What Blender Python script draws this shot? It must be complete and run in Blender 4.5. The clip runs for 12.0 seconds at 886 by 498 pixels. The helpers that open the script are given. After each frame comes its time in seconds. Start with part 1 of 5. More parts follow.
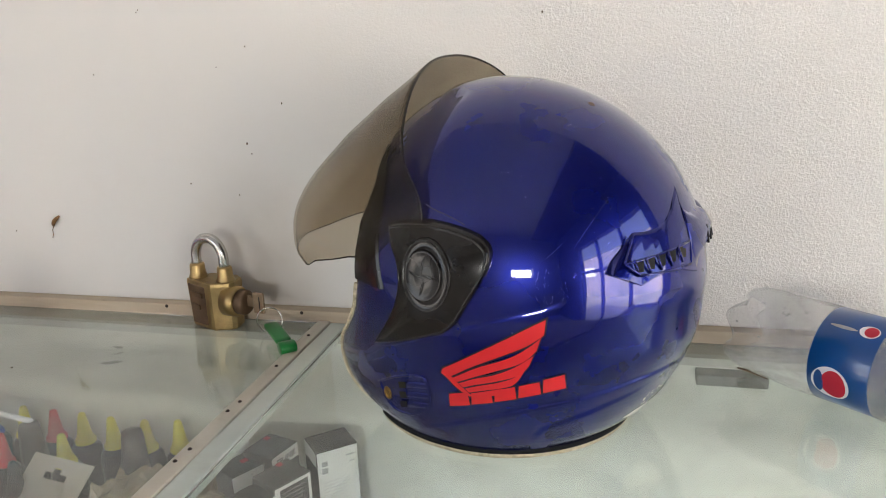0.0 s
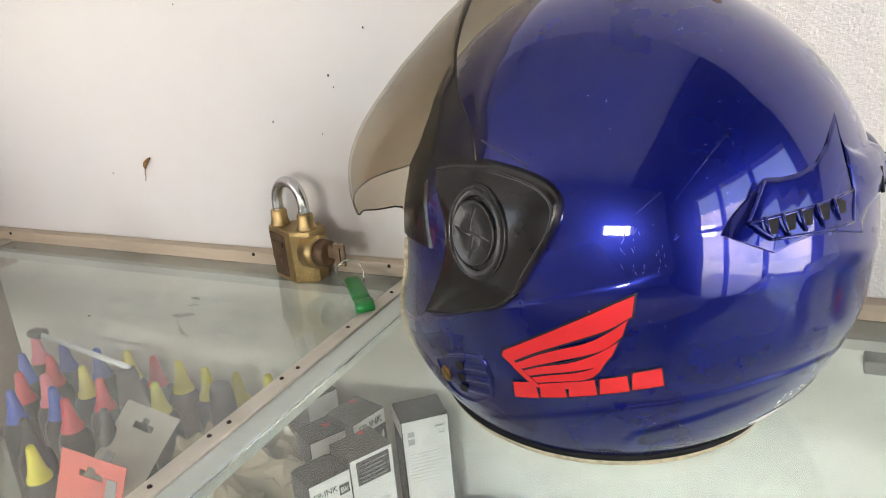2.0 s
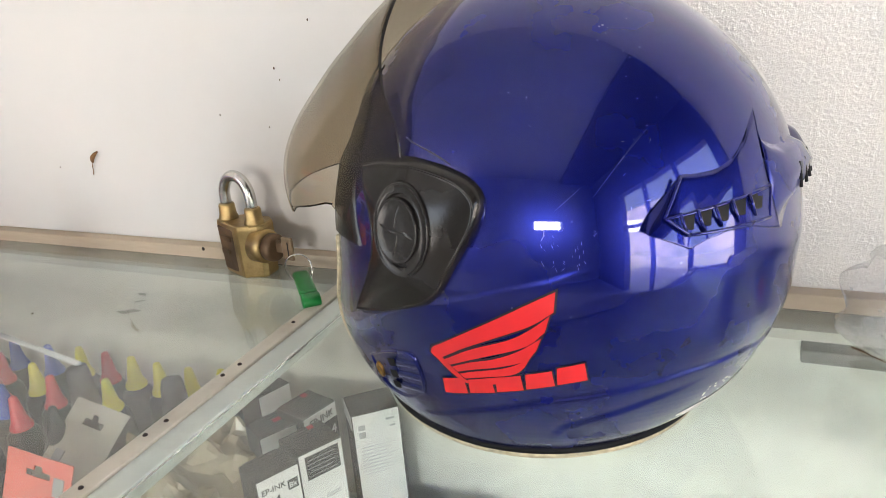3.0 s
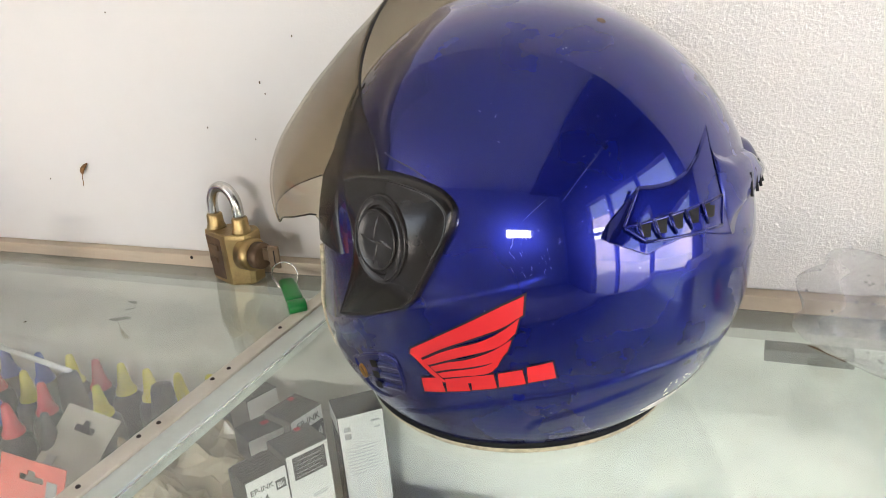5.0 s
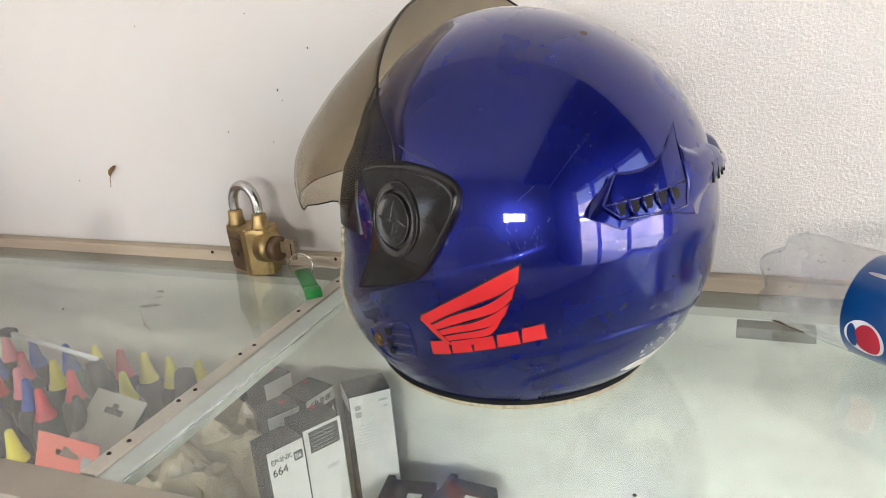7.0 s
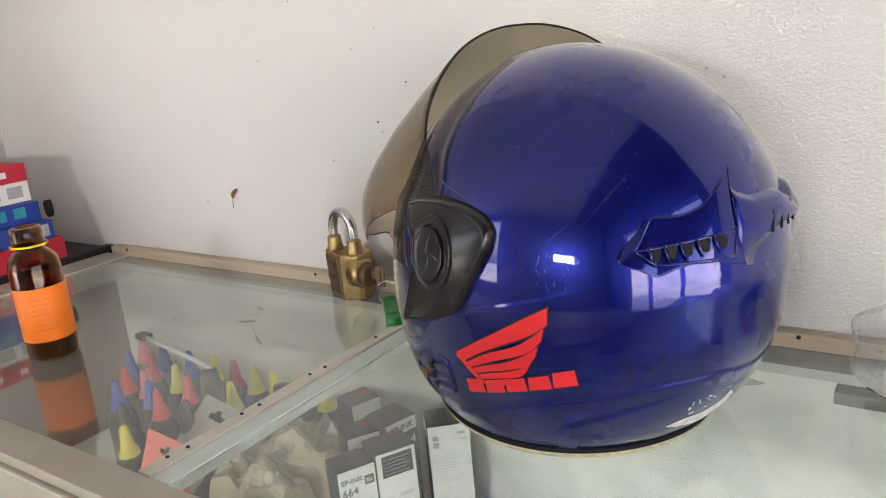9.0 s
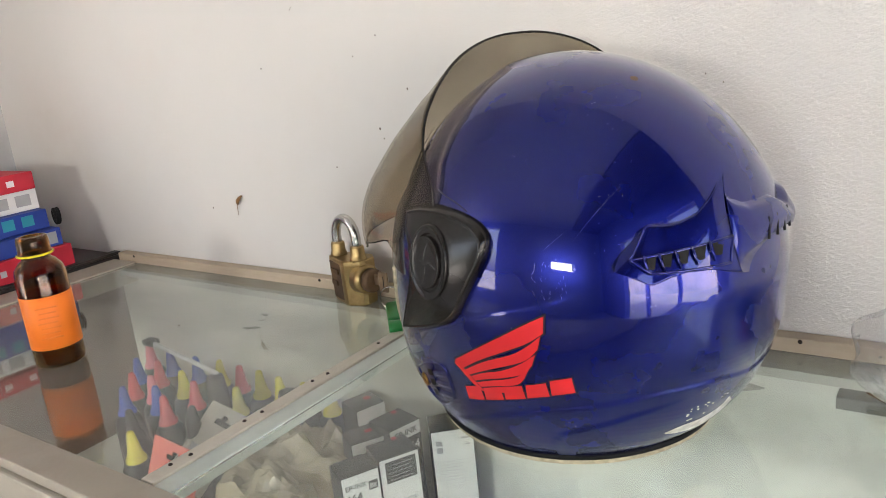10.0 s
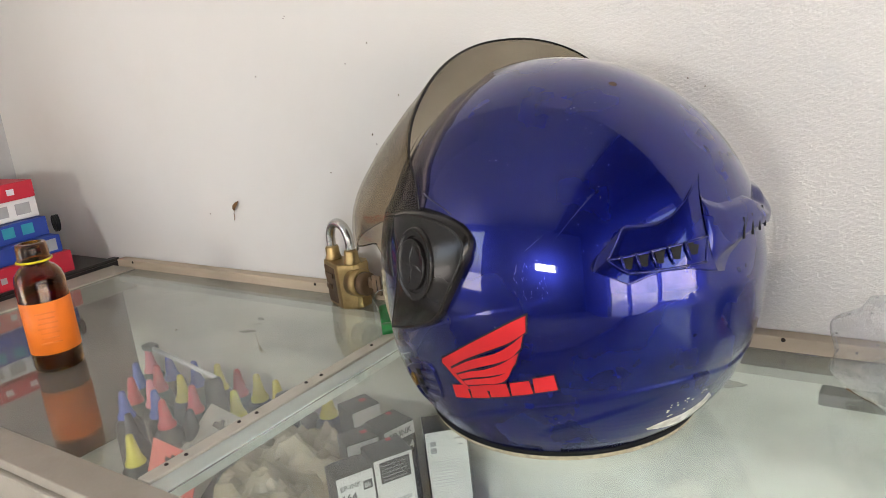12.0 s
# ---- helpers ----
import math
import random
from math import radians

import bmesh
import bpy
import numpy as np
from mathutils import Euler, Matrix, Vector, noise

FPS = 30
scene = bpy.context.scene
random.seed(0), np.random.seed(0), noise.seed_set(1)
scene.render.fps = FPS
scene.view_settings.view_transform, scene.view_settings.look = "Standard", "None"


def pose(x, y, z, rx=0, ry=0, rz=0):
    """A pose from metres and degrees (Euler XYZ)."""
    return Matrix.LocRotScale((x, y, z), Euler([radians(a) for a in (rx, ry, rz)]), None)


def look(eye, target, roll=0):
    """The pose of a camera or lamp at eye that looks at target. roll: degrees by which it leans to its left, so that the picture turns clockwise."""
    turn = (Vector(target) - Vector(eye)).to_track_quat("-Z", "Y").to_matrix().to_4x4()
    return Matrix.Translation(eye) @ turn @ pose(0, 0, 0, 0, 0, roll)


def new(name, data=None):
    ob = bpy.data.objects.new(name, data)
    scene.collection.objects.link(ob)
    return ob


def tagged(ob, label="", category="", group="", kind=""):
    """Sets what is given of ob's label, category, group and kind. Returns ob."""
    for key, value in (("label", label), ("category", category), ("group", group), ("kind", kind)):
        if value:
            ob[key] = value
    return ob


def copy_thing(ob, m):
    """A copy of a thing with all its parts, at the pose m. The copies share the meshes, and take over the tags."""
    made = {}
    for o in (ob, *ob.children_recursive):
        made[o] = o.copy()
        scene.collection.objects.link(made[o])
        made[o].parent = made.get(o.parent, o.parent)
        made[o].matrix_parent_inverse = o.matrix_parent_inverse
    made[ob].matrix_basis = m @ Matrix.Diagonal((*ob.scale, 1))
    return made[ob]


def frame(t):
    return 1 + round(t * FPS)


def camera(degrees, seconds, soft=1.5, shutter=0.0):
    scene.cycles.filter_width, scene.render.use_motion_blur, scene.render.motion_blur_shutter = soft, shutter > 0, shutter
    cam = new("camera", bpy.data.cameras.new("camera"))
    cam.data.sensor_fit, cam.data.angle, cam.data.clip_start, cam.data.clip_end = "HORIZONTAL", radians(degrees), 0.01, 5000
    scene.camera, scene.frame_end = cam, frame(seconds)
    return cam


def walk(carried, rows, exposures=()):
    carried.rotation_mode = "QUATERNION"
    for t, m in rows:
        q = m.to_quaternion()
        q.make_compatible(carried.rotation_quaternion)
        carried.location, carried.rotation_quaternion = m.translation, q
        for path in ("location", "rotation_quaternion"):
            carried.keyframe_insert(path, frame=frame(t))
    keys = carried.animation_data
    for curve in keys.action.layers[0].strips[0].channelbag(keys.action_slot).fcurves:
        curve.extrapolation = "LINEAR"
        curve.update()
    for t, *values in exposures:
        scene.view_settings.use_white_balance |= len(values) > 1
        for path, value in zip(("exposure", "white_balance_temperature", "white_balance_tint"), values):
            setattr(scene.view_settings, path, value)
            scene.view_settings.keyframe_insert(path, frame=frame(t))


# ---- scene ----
cam = camera(59.9, 12.0, 0.9)
PATH = [
    (0, (0.106, 0.137, 0.272), (-0.352, 2.008, -0.267), -2.1),
    (0.5, (0.125, 0.243, 0.262), (-0.548, 2.057, -0.244), -3.9),
    (1, (0.106, 0.259, 0.255), (-0.613, 2.033, -0.325), -5.0),
    (1.5, (0.12, 0.243, 0.245), (-0.657, 1.972, -0.393), -5.3),
    (2, (0.126, 0.249, 0.244), (-0.714, 1.942, -0.41), -5.0),
    (2.5, (0.133, 0.256, 0.244), (-0.666, 1.96, -0.431), -4.8),
    (3, (0.147, 0.26, 0.246), (-0.634, 1.968, -0.442), -4.9),
    (5, (0.161, 0.241, 0.255), (-0.589, 1.967, -0.422), -5.0),
    (5.5, (0.16, 0.242, 0.255), (-0.592, 1.974, -0.407), -4.8),
    (6, (0.159, 0.241, 0.256), (-0.592, 1.975, -0.397), -4.8),
    (6.5, (0.162, 0.206, 0.258), (-0.588, 1.942, -0.393), -4.9),
    (6.7, (0.168, 0.178, 0.259), (-0.574, 1.917, -0.393), -5.1),
    (8.3, (0.242, 0.183, 0.257), (-0.722, 1.844, -0.301), -5.4),
    (8.5, (0.247, 0.198, 0.256), (-0.818, 1.799, -0.293), -5.9),
    (9, (0.242, 0.213, 0.255), (-0.872, 1.785, -0.281), -5.4),
    (9.5, (0.241, 0.215, 0.257), (-0.891, 1.774, -0.278), -6.0),
    (10, (0.249, 0.216, 0.259), (-0.886, 1.775, -0.271), -6.0),
    (10.5, (0.26, 0.21, 0.262), (-0.876, 1.77, -0.267), -5.9),
    (11, (0.26, 0.208, 0.261), (-0.877, 1.767, -0.263), -6.2),
    (11.5, (0.261, 0.207, 0.26), (-0.876, 1.768, -0.262), -6.4),
    (12, (0.264, 0.211, 0.26), (-0.875, 1.771, -0.258), -6.5),
]
EXPOSURES = [(0.0, 2.72), (1.0, 2.95), (1.5, 3.10), (3.0, 3.22), (6.0, 3.18), (8.5, 2.92), (12.0, 2.90)]
walk(cam, [(t, look(eye, target, roll)) for t, eye, target, roll in PATH], EXPOSURES)

# ---- world, daylight through the shop front, exposure ----
world = bpy.data.worlds.new("world")
scene.world = world
world.use_nodes = True
_sky = world.node_tree.nodes.new("ShaderNodeTexSky")
_sky.sky_type, _sky.sun_disc = "NISHITA", False
_sky.sun_elevation, _sky.sun_rotation = radians(52), radians(280)
_sky.dust_density, _sky.ozone_density = 5.0, 0.3
_bg = world.node_tree.nodes["Background"]
_bg.inputs["Strength"].default_value = 0.15
world.node_tree.links.new(_sky.outputs["Color"], _bg.inputs["Color"])

sun = new("sun", bpy.data.lights.new("sun", "SUN"))
sun.data.energy, sun.data.angle, sun.data.color = 5.0, radians(3), (1.0, 0.95, 0.88)
sun.matrix_world = look((-6, 1, 8), (0, 0, 0))


def area(name, eye, target, w, h, power, colour):
    ob = new(name, bpy.data.lights.new(name, "AREA"))
    ob.data.shape, ob.data.size, ob.data.size_y = "RECTANGLE", w, h
    ob.data.energy, ob.data.color = power, colour
    ob.matrix_world = look(eye, target)
    return ob


# the shop front is open to the street; most lamps stand in its opening for the sky's light
area("front_window_sky", (0.40, -2.66, 0.42), (0.33, 0.6, 0.2), 0.56, 0.20, 3.5, (1.0, 0.98, 0.95))
area("shop_front_sky", (1.70, -0.42, 0.65), (0.0, -0.42, 0.65), 2.0, 0.55, 0.42, (1.0, 0.82, 0.87))
area("shop_front_street", (1.70, -0.42, -0.32), (0.0, -0.42, -0.32), 2.0, 1.2, 1.0, (0.92, 1.0, 0.97))
# unseen fill added at the front left to brighten the wall round the padlock
area("front_door_sky", (-2.44, -2.66, 0.475), (-1.4, 0.7, 0.40), 1.68, 1.92, 1.85, (1.0, 0.985, 0.955))
area("street_gap_sky", (1.70, -1.20, 0.33), (0.1, 0.6, 0.15), 0.26, 0.20, 0.55, (0.97, 0.98, 1.0))

# ---- materials ----


def mat(name, colour, rough=0.5, metal=0.0, var=0.12, scale=8.0, bump=0.0, bump_scale=60.0, colour2=None, coat=0.0,
        trans=0.0, ior=1.45, stain=0.0, stain_scale=2.0, stain_colour=(0.2, 0.17, 0.13), aniso=(1, 1, 1), spec=0.5):
    m = bpy.data.materials.new(name)
    m.use_nodes = True
    nt = m.node_tree
    n, ln = nt.nodes, nt.links
    p = n["Principled BSDF"]
    p.inputs["Roughness"].default_value, p.inputs["Metallic"].default_value = rough, metal
    p.inputs["IOR"].default_value, p.inputs["Transmission Weight"].default_value = ior, trans
    p.inputs["Coat Weight"].default_value, p.inputs["Coat Roughness"].default_value = coat, 0.03
    p.inputs["Specular IOR Level"].default_value = spec
    tc = n.new("ShaderNodeTexCoord")
    mp = n.new("ShaderNodeMapping")
    mp.inputs["Scale"].default_value = aniso
    ln.new(tc.outputs["Object"], mp.inputs["Vector"])
    noi = n.new("ShaderNodeTexNoise")
    noi.inputs["Scale"].default_value, noi.inputs["Detail"].default_value = scale, 5
    ln.new(mp.outputs["Vector"], noi.inputs["Vector"])
    ramp = n.new("ShaderNodeValToRGB")
    c2 = colour2 or tuple(max(0, c * (1 - 2 * var)) for c in colour)
    ramp.color_ramp.elements[0].position, ramp.color_ramp.elements[1].position = 0.3, 0.7
    ramp.color_ramp.elements[0].color, ramp.color_ramp.elements[1].color = (*c2, 1), (*colour, 1)
    ln.new(noi.outputs["Fac"], ramp.inputs["Fac"])
    out = ramp.outputs["Color"]
    if stain > 0:
        n2 = n.new("ShaderNodeTexNoise")
        n2.inputs["Scale"].default_value, n2.inputs["Detail"].default_value, n2.inputs["Roughness"].default_value = stain_scale, 8, 0.65
        ln.new(mp.outputs["Vector"], n2.inputs["Vector"])
        r2 = n.new("ShaderNodeValToRGB")
        r2.color_ramp.elements[0].position, r2.color_ramp.elements[1].position = 0.52, 0.78
        r2.color_ramp.elements[0].color, r2.color_ramp.elements[1].color = (0, 0, 0, 1), (stain, stain, stain, 1)
        ln.new(n2.outputs["Fac"], r2.inputs["Fac"])
        mx = n.new("ShaderNodeMix")
        mx.data_type = "RGBA"
        ln.new(r2.outputs["Color"], mx.inputs["Factor"])
        ln.new(out, mx.inputs["A"])
        mx.inputs["B"].default_value = (*stain_colour, 1)
        out = mx.outputs["Result"]
    ln.new(out, p.inputs["Base Color"])
    rr = n.new("ShaderNodeMapRange")
    rr.inputs["To Min"].default_value, rr.inputs["To Max"].default_value = max(0, rough * 0.8), min(1, rough * 1.25)
    ln.new(noi.outputs["Fac"], rr.inputs["Value"])
    ln.new(rr.outputs["Result"], p.inputs["Roughness"])
    if bump > 0:
        nb = n.new("ShaderNodeTexNoise")
        nb.inputs["Scale"].default_value, nb.inputs["Detail"].default_value = bump_scale, 4
        ln.new(mp.outputs["Vector"], nb.inputs["Vector"])
        b = n.new("ShaderNodeBump")
        b.inputs["Strength"].default_value, b.inputs["Distance"].default_value = 1.0, bump
        ln.new(nb.outputs["Fac"], b.inputs["Height"])
        ln.new(b.outputs["Normal"], p.inputs["Normal"])
    return m


def paint_blue():
    """Pearl blue lacquer: dark blue with fine flake under a clear coat."""
    m = mat("blue_lacquer", (0.0032, 0.0082, 0.145), 0.26, 0.68, 0.1, 14, coat=1.0, colour2=(0.0026, 0.0066, 0.120), spec=0.2)
    nt = m.node_tree
    n, ln = nt.nodes, nt.links
    p = n["Principled BSDF"]
    vor = n.new("ShaderNodeTexVoronoi")
    vor.inputs["Scale"].default_value = 2600
    tc = n.new("ShaderNodeTexCoord")
    ln.new(tc.outputs["Object"], vor.inputs["Vector"])
    b = n.new("ShaderNodeBump")
    b.inputs["Strength"].default_value, b.inputs["Distance"].default_value = 0.25, 0.0001
    ln.new(vor.outputs["Distance"], b.inputs["Height"])
    ln.new(b.outputs["Normal"], p.inputs["Normal"])
    p.inputs["Coat IOR"].default_value = 1.48
    # dull film and scuffs on the coat
    noi = n.new("ShaderNodeTexNoise")
    noi.inputs["Scale"].default_value, noi.inputs["Detail"].default_value = 30, 8
    ln.new(tc.outputs["Object"], noi.inputs["Vector"])
    mr = n.new("ShaderNodeMapRange")
    mr.inputs["From Min"].default_value, mr.inputs["From Max"].default_value = 0.45, 0.75
    mr.inputs["To Min"].default_value, mr.inputs["To Max"].default_value = 0.03, 0.07
    ln.new(noi.outputs["Fac"], mr.inputs["Value"])
    ln.new(mr.outputs["Result"], p.inputs["Coat Roughness"])
    # pale dust specks and nicks, in patches
    spots = n.new("ShaderNodeTexVoronoi")
    spots.inputs["Scale"].default_value = 210
    ln.new(tc.outputs["Object"], spots.inputs["Vector"])
    dot = n.new("ShaderNodeMath")
    dot.operation = "LESS_THAN"
    dot.inputs[1].default_value = 0.13
    ln.new(spots.outputs["Distance"], dot.inputs[0])
    patch = n.new("ShaderNodeTexNoise")
    patch.inputs["Scale"].default_value, patch.inputs["Detail"].default_value = 38, 4
    ln.new(tc.outputs["Object"], patch.inputs["Vector"])
    some = n.new("ShaderNodeMath")
    some.operation = "GREATER_THAN"
    some.inputs[1].default_value = 0.62
    ln.new(patch.outputs["Fac"], some.inputs[0])
    both = n.new("ShaderNodeMath")
    both.operation = "MULTIPLY"
    ln.new(dot.outputs["Value"], both.inputs[0])
    ln.new(some.outputs["Value"], both.inputs[1])
    flecks = n.new("ShaderNodeMix")
    flecks.data_type = "RGBA"
    ln.new(both.outputs["Value"], flecks.inputs["Factor"])
    ln.new(p.inputs["Base Color"].links[0].from_socket, flecks.inputs["A"])
    flecks.inputs["B"].default_value = (0.09, 0.10, 0.26, 1)
    ln.new(flecks.outputs["Result"], p.inputs["Base Color"])
    # slight waviness of the clear coat
    peel = n.new("ShaderNodeTexNoise")
    peel.inputs["Scale"].default_value, peel.inputs["Detail"].default_value = 60, 1
    ln.new(tc.outputs["Object"], peel.inputs["Vector"])
    bc = n.new("ShaderNodeBump")
    bc.inputs["Strength"].default_value, bc.inputs["Distance"].default_value = 1.0, 0.00007
    ln.new(peel.outputs["Fac"], bc.inputs["Height"])
    ln.new(bc.outputs["Normal"], p.inputs["Coat Normal"])
    return m


def dusty_glass():
    """Clear glass under a thin uneven film of dust."""
    m = mat("counter_glass", (0.90, 0.96, 0.93), 0.0, trans=1.0, ior=1.5, var=0.01, scale=3)
    nt = m.node_tree
    n, ln = nt.nodes, nt.links
    out = n["Material Output"]
    dust = n.new("ShaderNodeBsdfDiffuse")
    dust.inputs["Color"].default_value = (0.62, 0.58, 0.50, 1)
    tc = n.new("ShaderNodeTexCoord")
    noi = n.new("ShaderNodeTexNoise")
    noi.inputs["Scale"].default_value, noi.inputs["Detail"].default_value, noi.inputs["Roughness"].default_value = 9, 8, 0.7
    ln.new(tc.outputs["Object"], noi.inputs["Vector"])
    mr = n.new("ShaderNodeMapRange")
    mr.inputs["From Min"].default_value, mr.inputs["From Max"].default_value = 0.35, 0.75
    mr.inputs["To Min"].default_value, mr.inputs["To Max"].default_value = 0.03, 0.14
    ln.new(noi.outputs["Fac"], mr.inputs["Value"])
    mx = n.new("ShaderNodeMixShader")
    ln.new(mr.outputs["Result"], mx.inputs["Fac"])
    ln.new(n["Principled BSDF"].outputs["BSDF"], mx.inputs[1])
    ln.new(dust.outputs["BSDF"], mx.inputs[2])
    ln.new(mx.outputs["Shader"], out.inputs["Surface"])
    return m


def thin_clear(name, tint, gloss, bump=0.0, bump_scale=60.0, upper=None, haze=0.0, least=0.02):
    """Thin clear plastic sheet: tinted, unbent light plus a glossy face; upper: the tint it changes to towards the top;
    haze: a milky share.
    """
    m = bpy.data.materials.new(name)
    m.use_nodes = True
    nt = m.node_tree
    n, ln = nt.nodes, nt.links
    n.remove(n["Principled BSDF"])
    tr = n.new("ShaderNodeBsdfTransparent")
    gl = n.new("ShaderNodeBsdfGlossy")
    gl.inputs["Roughness"].default_value = 0.05
    tc = n.new("ShaderNodeTexCoord")
    noi = n.new("ShaderNodeTexNoise")
    noi.inputs["Scale"].default_value, noi.inputs["Detail"].default_value = 18, 6
    ln.new(tc.outputs["Object"], noi.inputs["Vector"])
    ramp = n.new("ShaderNodeValToRGB")
    ramp.color_ramp.elements[0].position, ramp.color_ramp.elements[1].position = 0.35, 0.7
    ramp.color_ramp.elements[0].color = (*(c * 0.95 for c in tint), 1)
    ramp.color_ramp.elements[1].color = (*tint, 1)
    ln.new(noi.outputs["Fac"], ramp.inputs["Fac"])
    shade = ramp.outputs["Color"]
    if upper:
        sep = n.new("ShaderNodeSeparateXYZ")
        ln.new(tc.outputs["Object"], sep.inputs["Vector"])
        rise = n.new("ShaderNodeMapRange")
        rise.interpolation_type = "SMOOTHSTEP"
        rise.inputs["From Min"].default_value, rise.inputs["From Max"].default_value = 0.14, 0.235
        ln.new(sep.outputs["Z"], rise.inputs["Value"])
        upper_mix = n.new("ShaderNodeMix")
        upper_mix.data_type = "RGBA"
        ln.new(rise.outputs["Result"], upper_mix.inputs["Factor"])
        ln.new(shade, upper_mix.inputs["A"])
        upper_mix.inputs["B"].default_value = (*upper, 1)
        shade = upper_mix.outputs["Result"]
    ln.new(shade, tr.inputs["Color"])
    fr = n.new("ShaderNodeLayerWeight")
    pw = n.new("ShaderNodeMath")
    pw.operation = "POWER"
    pw.inputs[1].default_value = 4.0
    ln.new(fr.outputs["Facing"], pw.inputs[0])
    ma = n.new("ShaderNodeMath")
    ma.operation = "MULTIPLY_ADD"
    ma.inputs[1].default_value, ma.inputs[2].default_value = gloss, least
    ln.new(pw.outputs["Value"], ma.inputs[0])
    if bump > 0:
        nb = n.new("ShaderNodeTexNoise")
        nb.inputs["Scale"].default_value = bump_scale
        ln.new(tc.outputs["Object"], nb.inputs["Vector"])
        b = n.new("ShaderNodeBump")
        b.inputs["Strength"].default_value, b.inputs["Distance"].default_value = 1.0, bump
        ln.new(nb.outputs["Fac"], b.inputs["Height"])
        ln.new(b.outputs["Normal"], gl.inputs["Normal"])
        ln.new(b.outputs["Normal"], fr.inputs["Normal"])
    mx = n.new("ShaderNodeMixShader")
    ln.new(ma.outputs["Value"], mx.inputs["Fac"])
    ln.new(tr.outputs["BSDF"], mx.inputs[1])
    ln.new(gl.outputs["BSDF"], mx.inputs[2])
    out = mx.outputs["Shader"]
    if haze > 0:
        milk = n.new("ShaderNodeBsdfDiffuse")
        milk.inputs["Color"].default_value = (0.9, 0.9, 0.88, 1)
        both = n.new("ShaderNodeMixShader")
        both.inputs["Fac"].default_value = haze
        ln.new(out, both.inputs[1])
        ln.new(milk.outputs["BSDF"], both.inputs[2])
        out = both.outputs["Shader"]
    ln.new(out, n["Material Output"].inputs["Surface"])
    return m


def wall_plaster():
    """Painted plaster: smooth to the left, rough-rendered grain to the right, a few faint stains."""
    m = mat("wall_paint", (0.70, 0.685, 0.655), 0.75, var=0.02, scale=3, stain=0.10, stain_scale=5, stain_colour=(0.5, 0.4, 0.28))
    nt = m.node_tree
    n, ln = nt.nodes, nt.links
    tc = n.new("ShaderNodeTexCoord")
    sep = n.new("ShaderNodeSeparateXYZ")
    ln.new(tc.outputs["Object"], sep.inputs["Vector"])
    mr = n.new("ShaderNodeMapRange")
    mr.interpolation_type = "SMOOTHSTEP"
    mr.inputs["From Min"].default_value, mr.inputs["From Max"].default_value = -0.25, 0.10
    mr.inputs["To Min"].default_value, mr.inputs["To Max"].default_value = 0.06, 1.0
    ln.new(sep.outputs["X"], mr.inputs["Value"])
    noi = n.new("ShaderNodeTexNoise")
    noi.inputs["Scale"].default_value, noi.inputs["Detail"].default_value, noi.inputs["Roughness"].default_value = 430, 3, 0.55
    ln.new(tc.outputs["Object"], noi.inputs["Vector"])
    mul = n.new("ShaderNodeMath")
    mul.operation = "MULTIPLY"
    ln.new(noi.outputs["Fac"], mul.inputs[0])
    ln.new(mr.outputs["Result"], mul.inputs[1])
    b = n.new("ShaderNodeBump")
    b.inputs["Strength"].default_value, b.inputs["Distance"].default_value = 1.0, 0.0014
    ln.new(mul.outputs["Value"], b.inputs["Height"])
    p = n["Principled BSDF"]
    ln.new(b.outputs["Normal"], p.inputs["Normal"])
    # uneven brown patches behind the padlock, low along the counter and near the left corner
    base = p.inputs["Base Color"].links[0].from_socket
    blotches = n.new("ShaderNodeTexNoise")
    blotches.inputs["Scale"].default_value, blotches.inputs["Detail"].default_value = 16, 6
    ln.new(tc.outputs["Object"], blotches.inputs["Vector"])
    for centre, radius, amount in (((-0.250, 0.82, 0.065), 0.105, 0.6), ((0.12, 0.82, 0.03), 0.10, 0.22), ((-0.86, 0.82, 0.16), 0.16, 0.25)):
        dist = n.new("ShaderNodeVectorMath")
        dist.operation = "DISTANCE"
        ln.new(tc.outputs["Object"], dist.inputs[0])
        dist.inputs[1].default_value = centre
        fade = n.new("ShaderNodeMapRange")
        fade.interpolation_type = "SMOOTHSTEP"
        fade.inputs["From Min"].default_value, fade.inputs["From Max"].default_value = radius, radius * 0.1
        fade.inputs["To Min"].default_value, fade.inputs["To Max"].default_value = 0.0, amount
        ln.new(dist.outputs["Value"], fade.inputs["Value"])
        both = n.new("ShaderNodeMath")
        both.operation = "MULTIPLY"
        ln.new(fade.outputs["Result"], both.inputs[0])
        ln.new(blotches.outputs["Fac"], both.inputs[1])
        mx = n.new("ShaderNodeMix")
        mx.data_type = "RGBA"
        ln.new(both.outputs["Value"], mx.inputs["Factor"])
        ln.new(base, mx.inputs["A"])
        mx.inputs["B"].default_value = (0.36, 0.26, 0.16, 1)
        base = mx.outputs["Result"]
    ln.new(base, p.inputs["Base Color"])
    return m


M_WALL = wall_plaster()
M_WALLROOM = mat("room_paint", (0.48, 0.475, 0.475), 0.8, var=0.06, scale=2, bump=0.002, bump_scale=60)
M_CEIL = mat("ceiling_paint", (0.62, 0.62, 0.63), 0.85, var=0.04, scale=3)
M_WALLDARK = mat("brown_boards", (0.075, 0.055, 0.045), 0.6, var=0.2, scale=6, aniso=(1, 1, 8))
M_FLOOR = mat("floor_tile", (0.44, 0.42, 0.40), 0.4, var=0.15, scale=4, stain=0.2)
M_FACADE = mat("street_facade", (0.76, 0.66, 0.63), 0.8, scale=0.9, colour2=(0.26, 0.31, 0.28))
M_GROUND = mat("street_ground", (0.60, 0.52, 0.49), 0.9, scale=0.7, colour2=(0.26, 0.29, 0.26), bump=0.01, bump_scale=30)
M_BLUE = paint_blue()
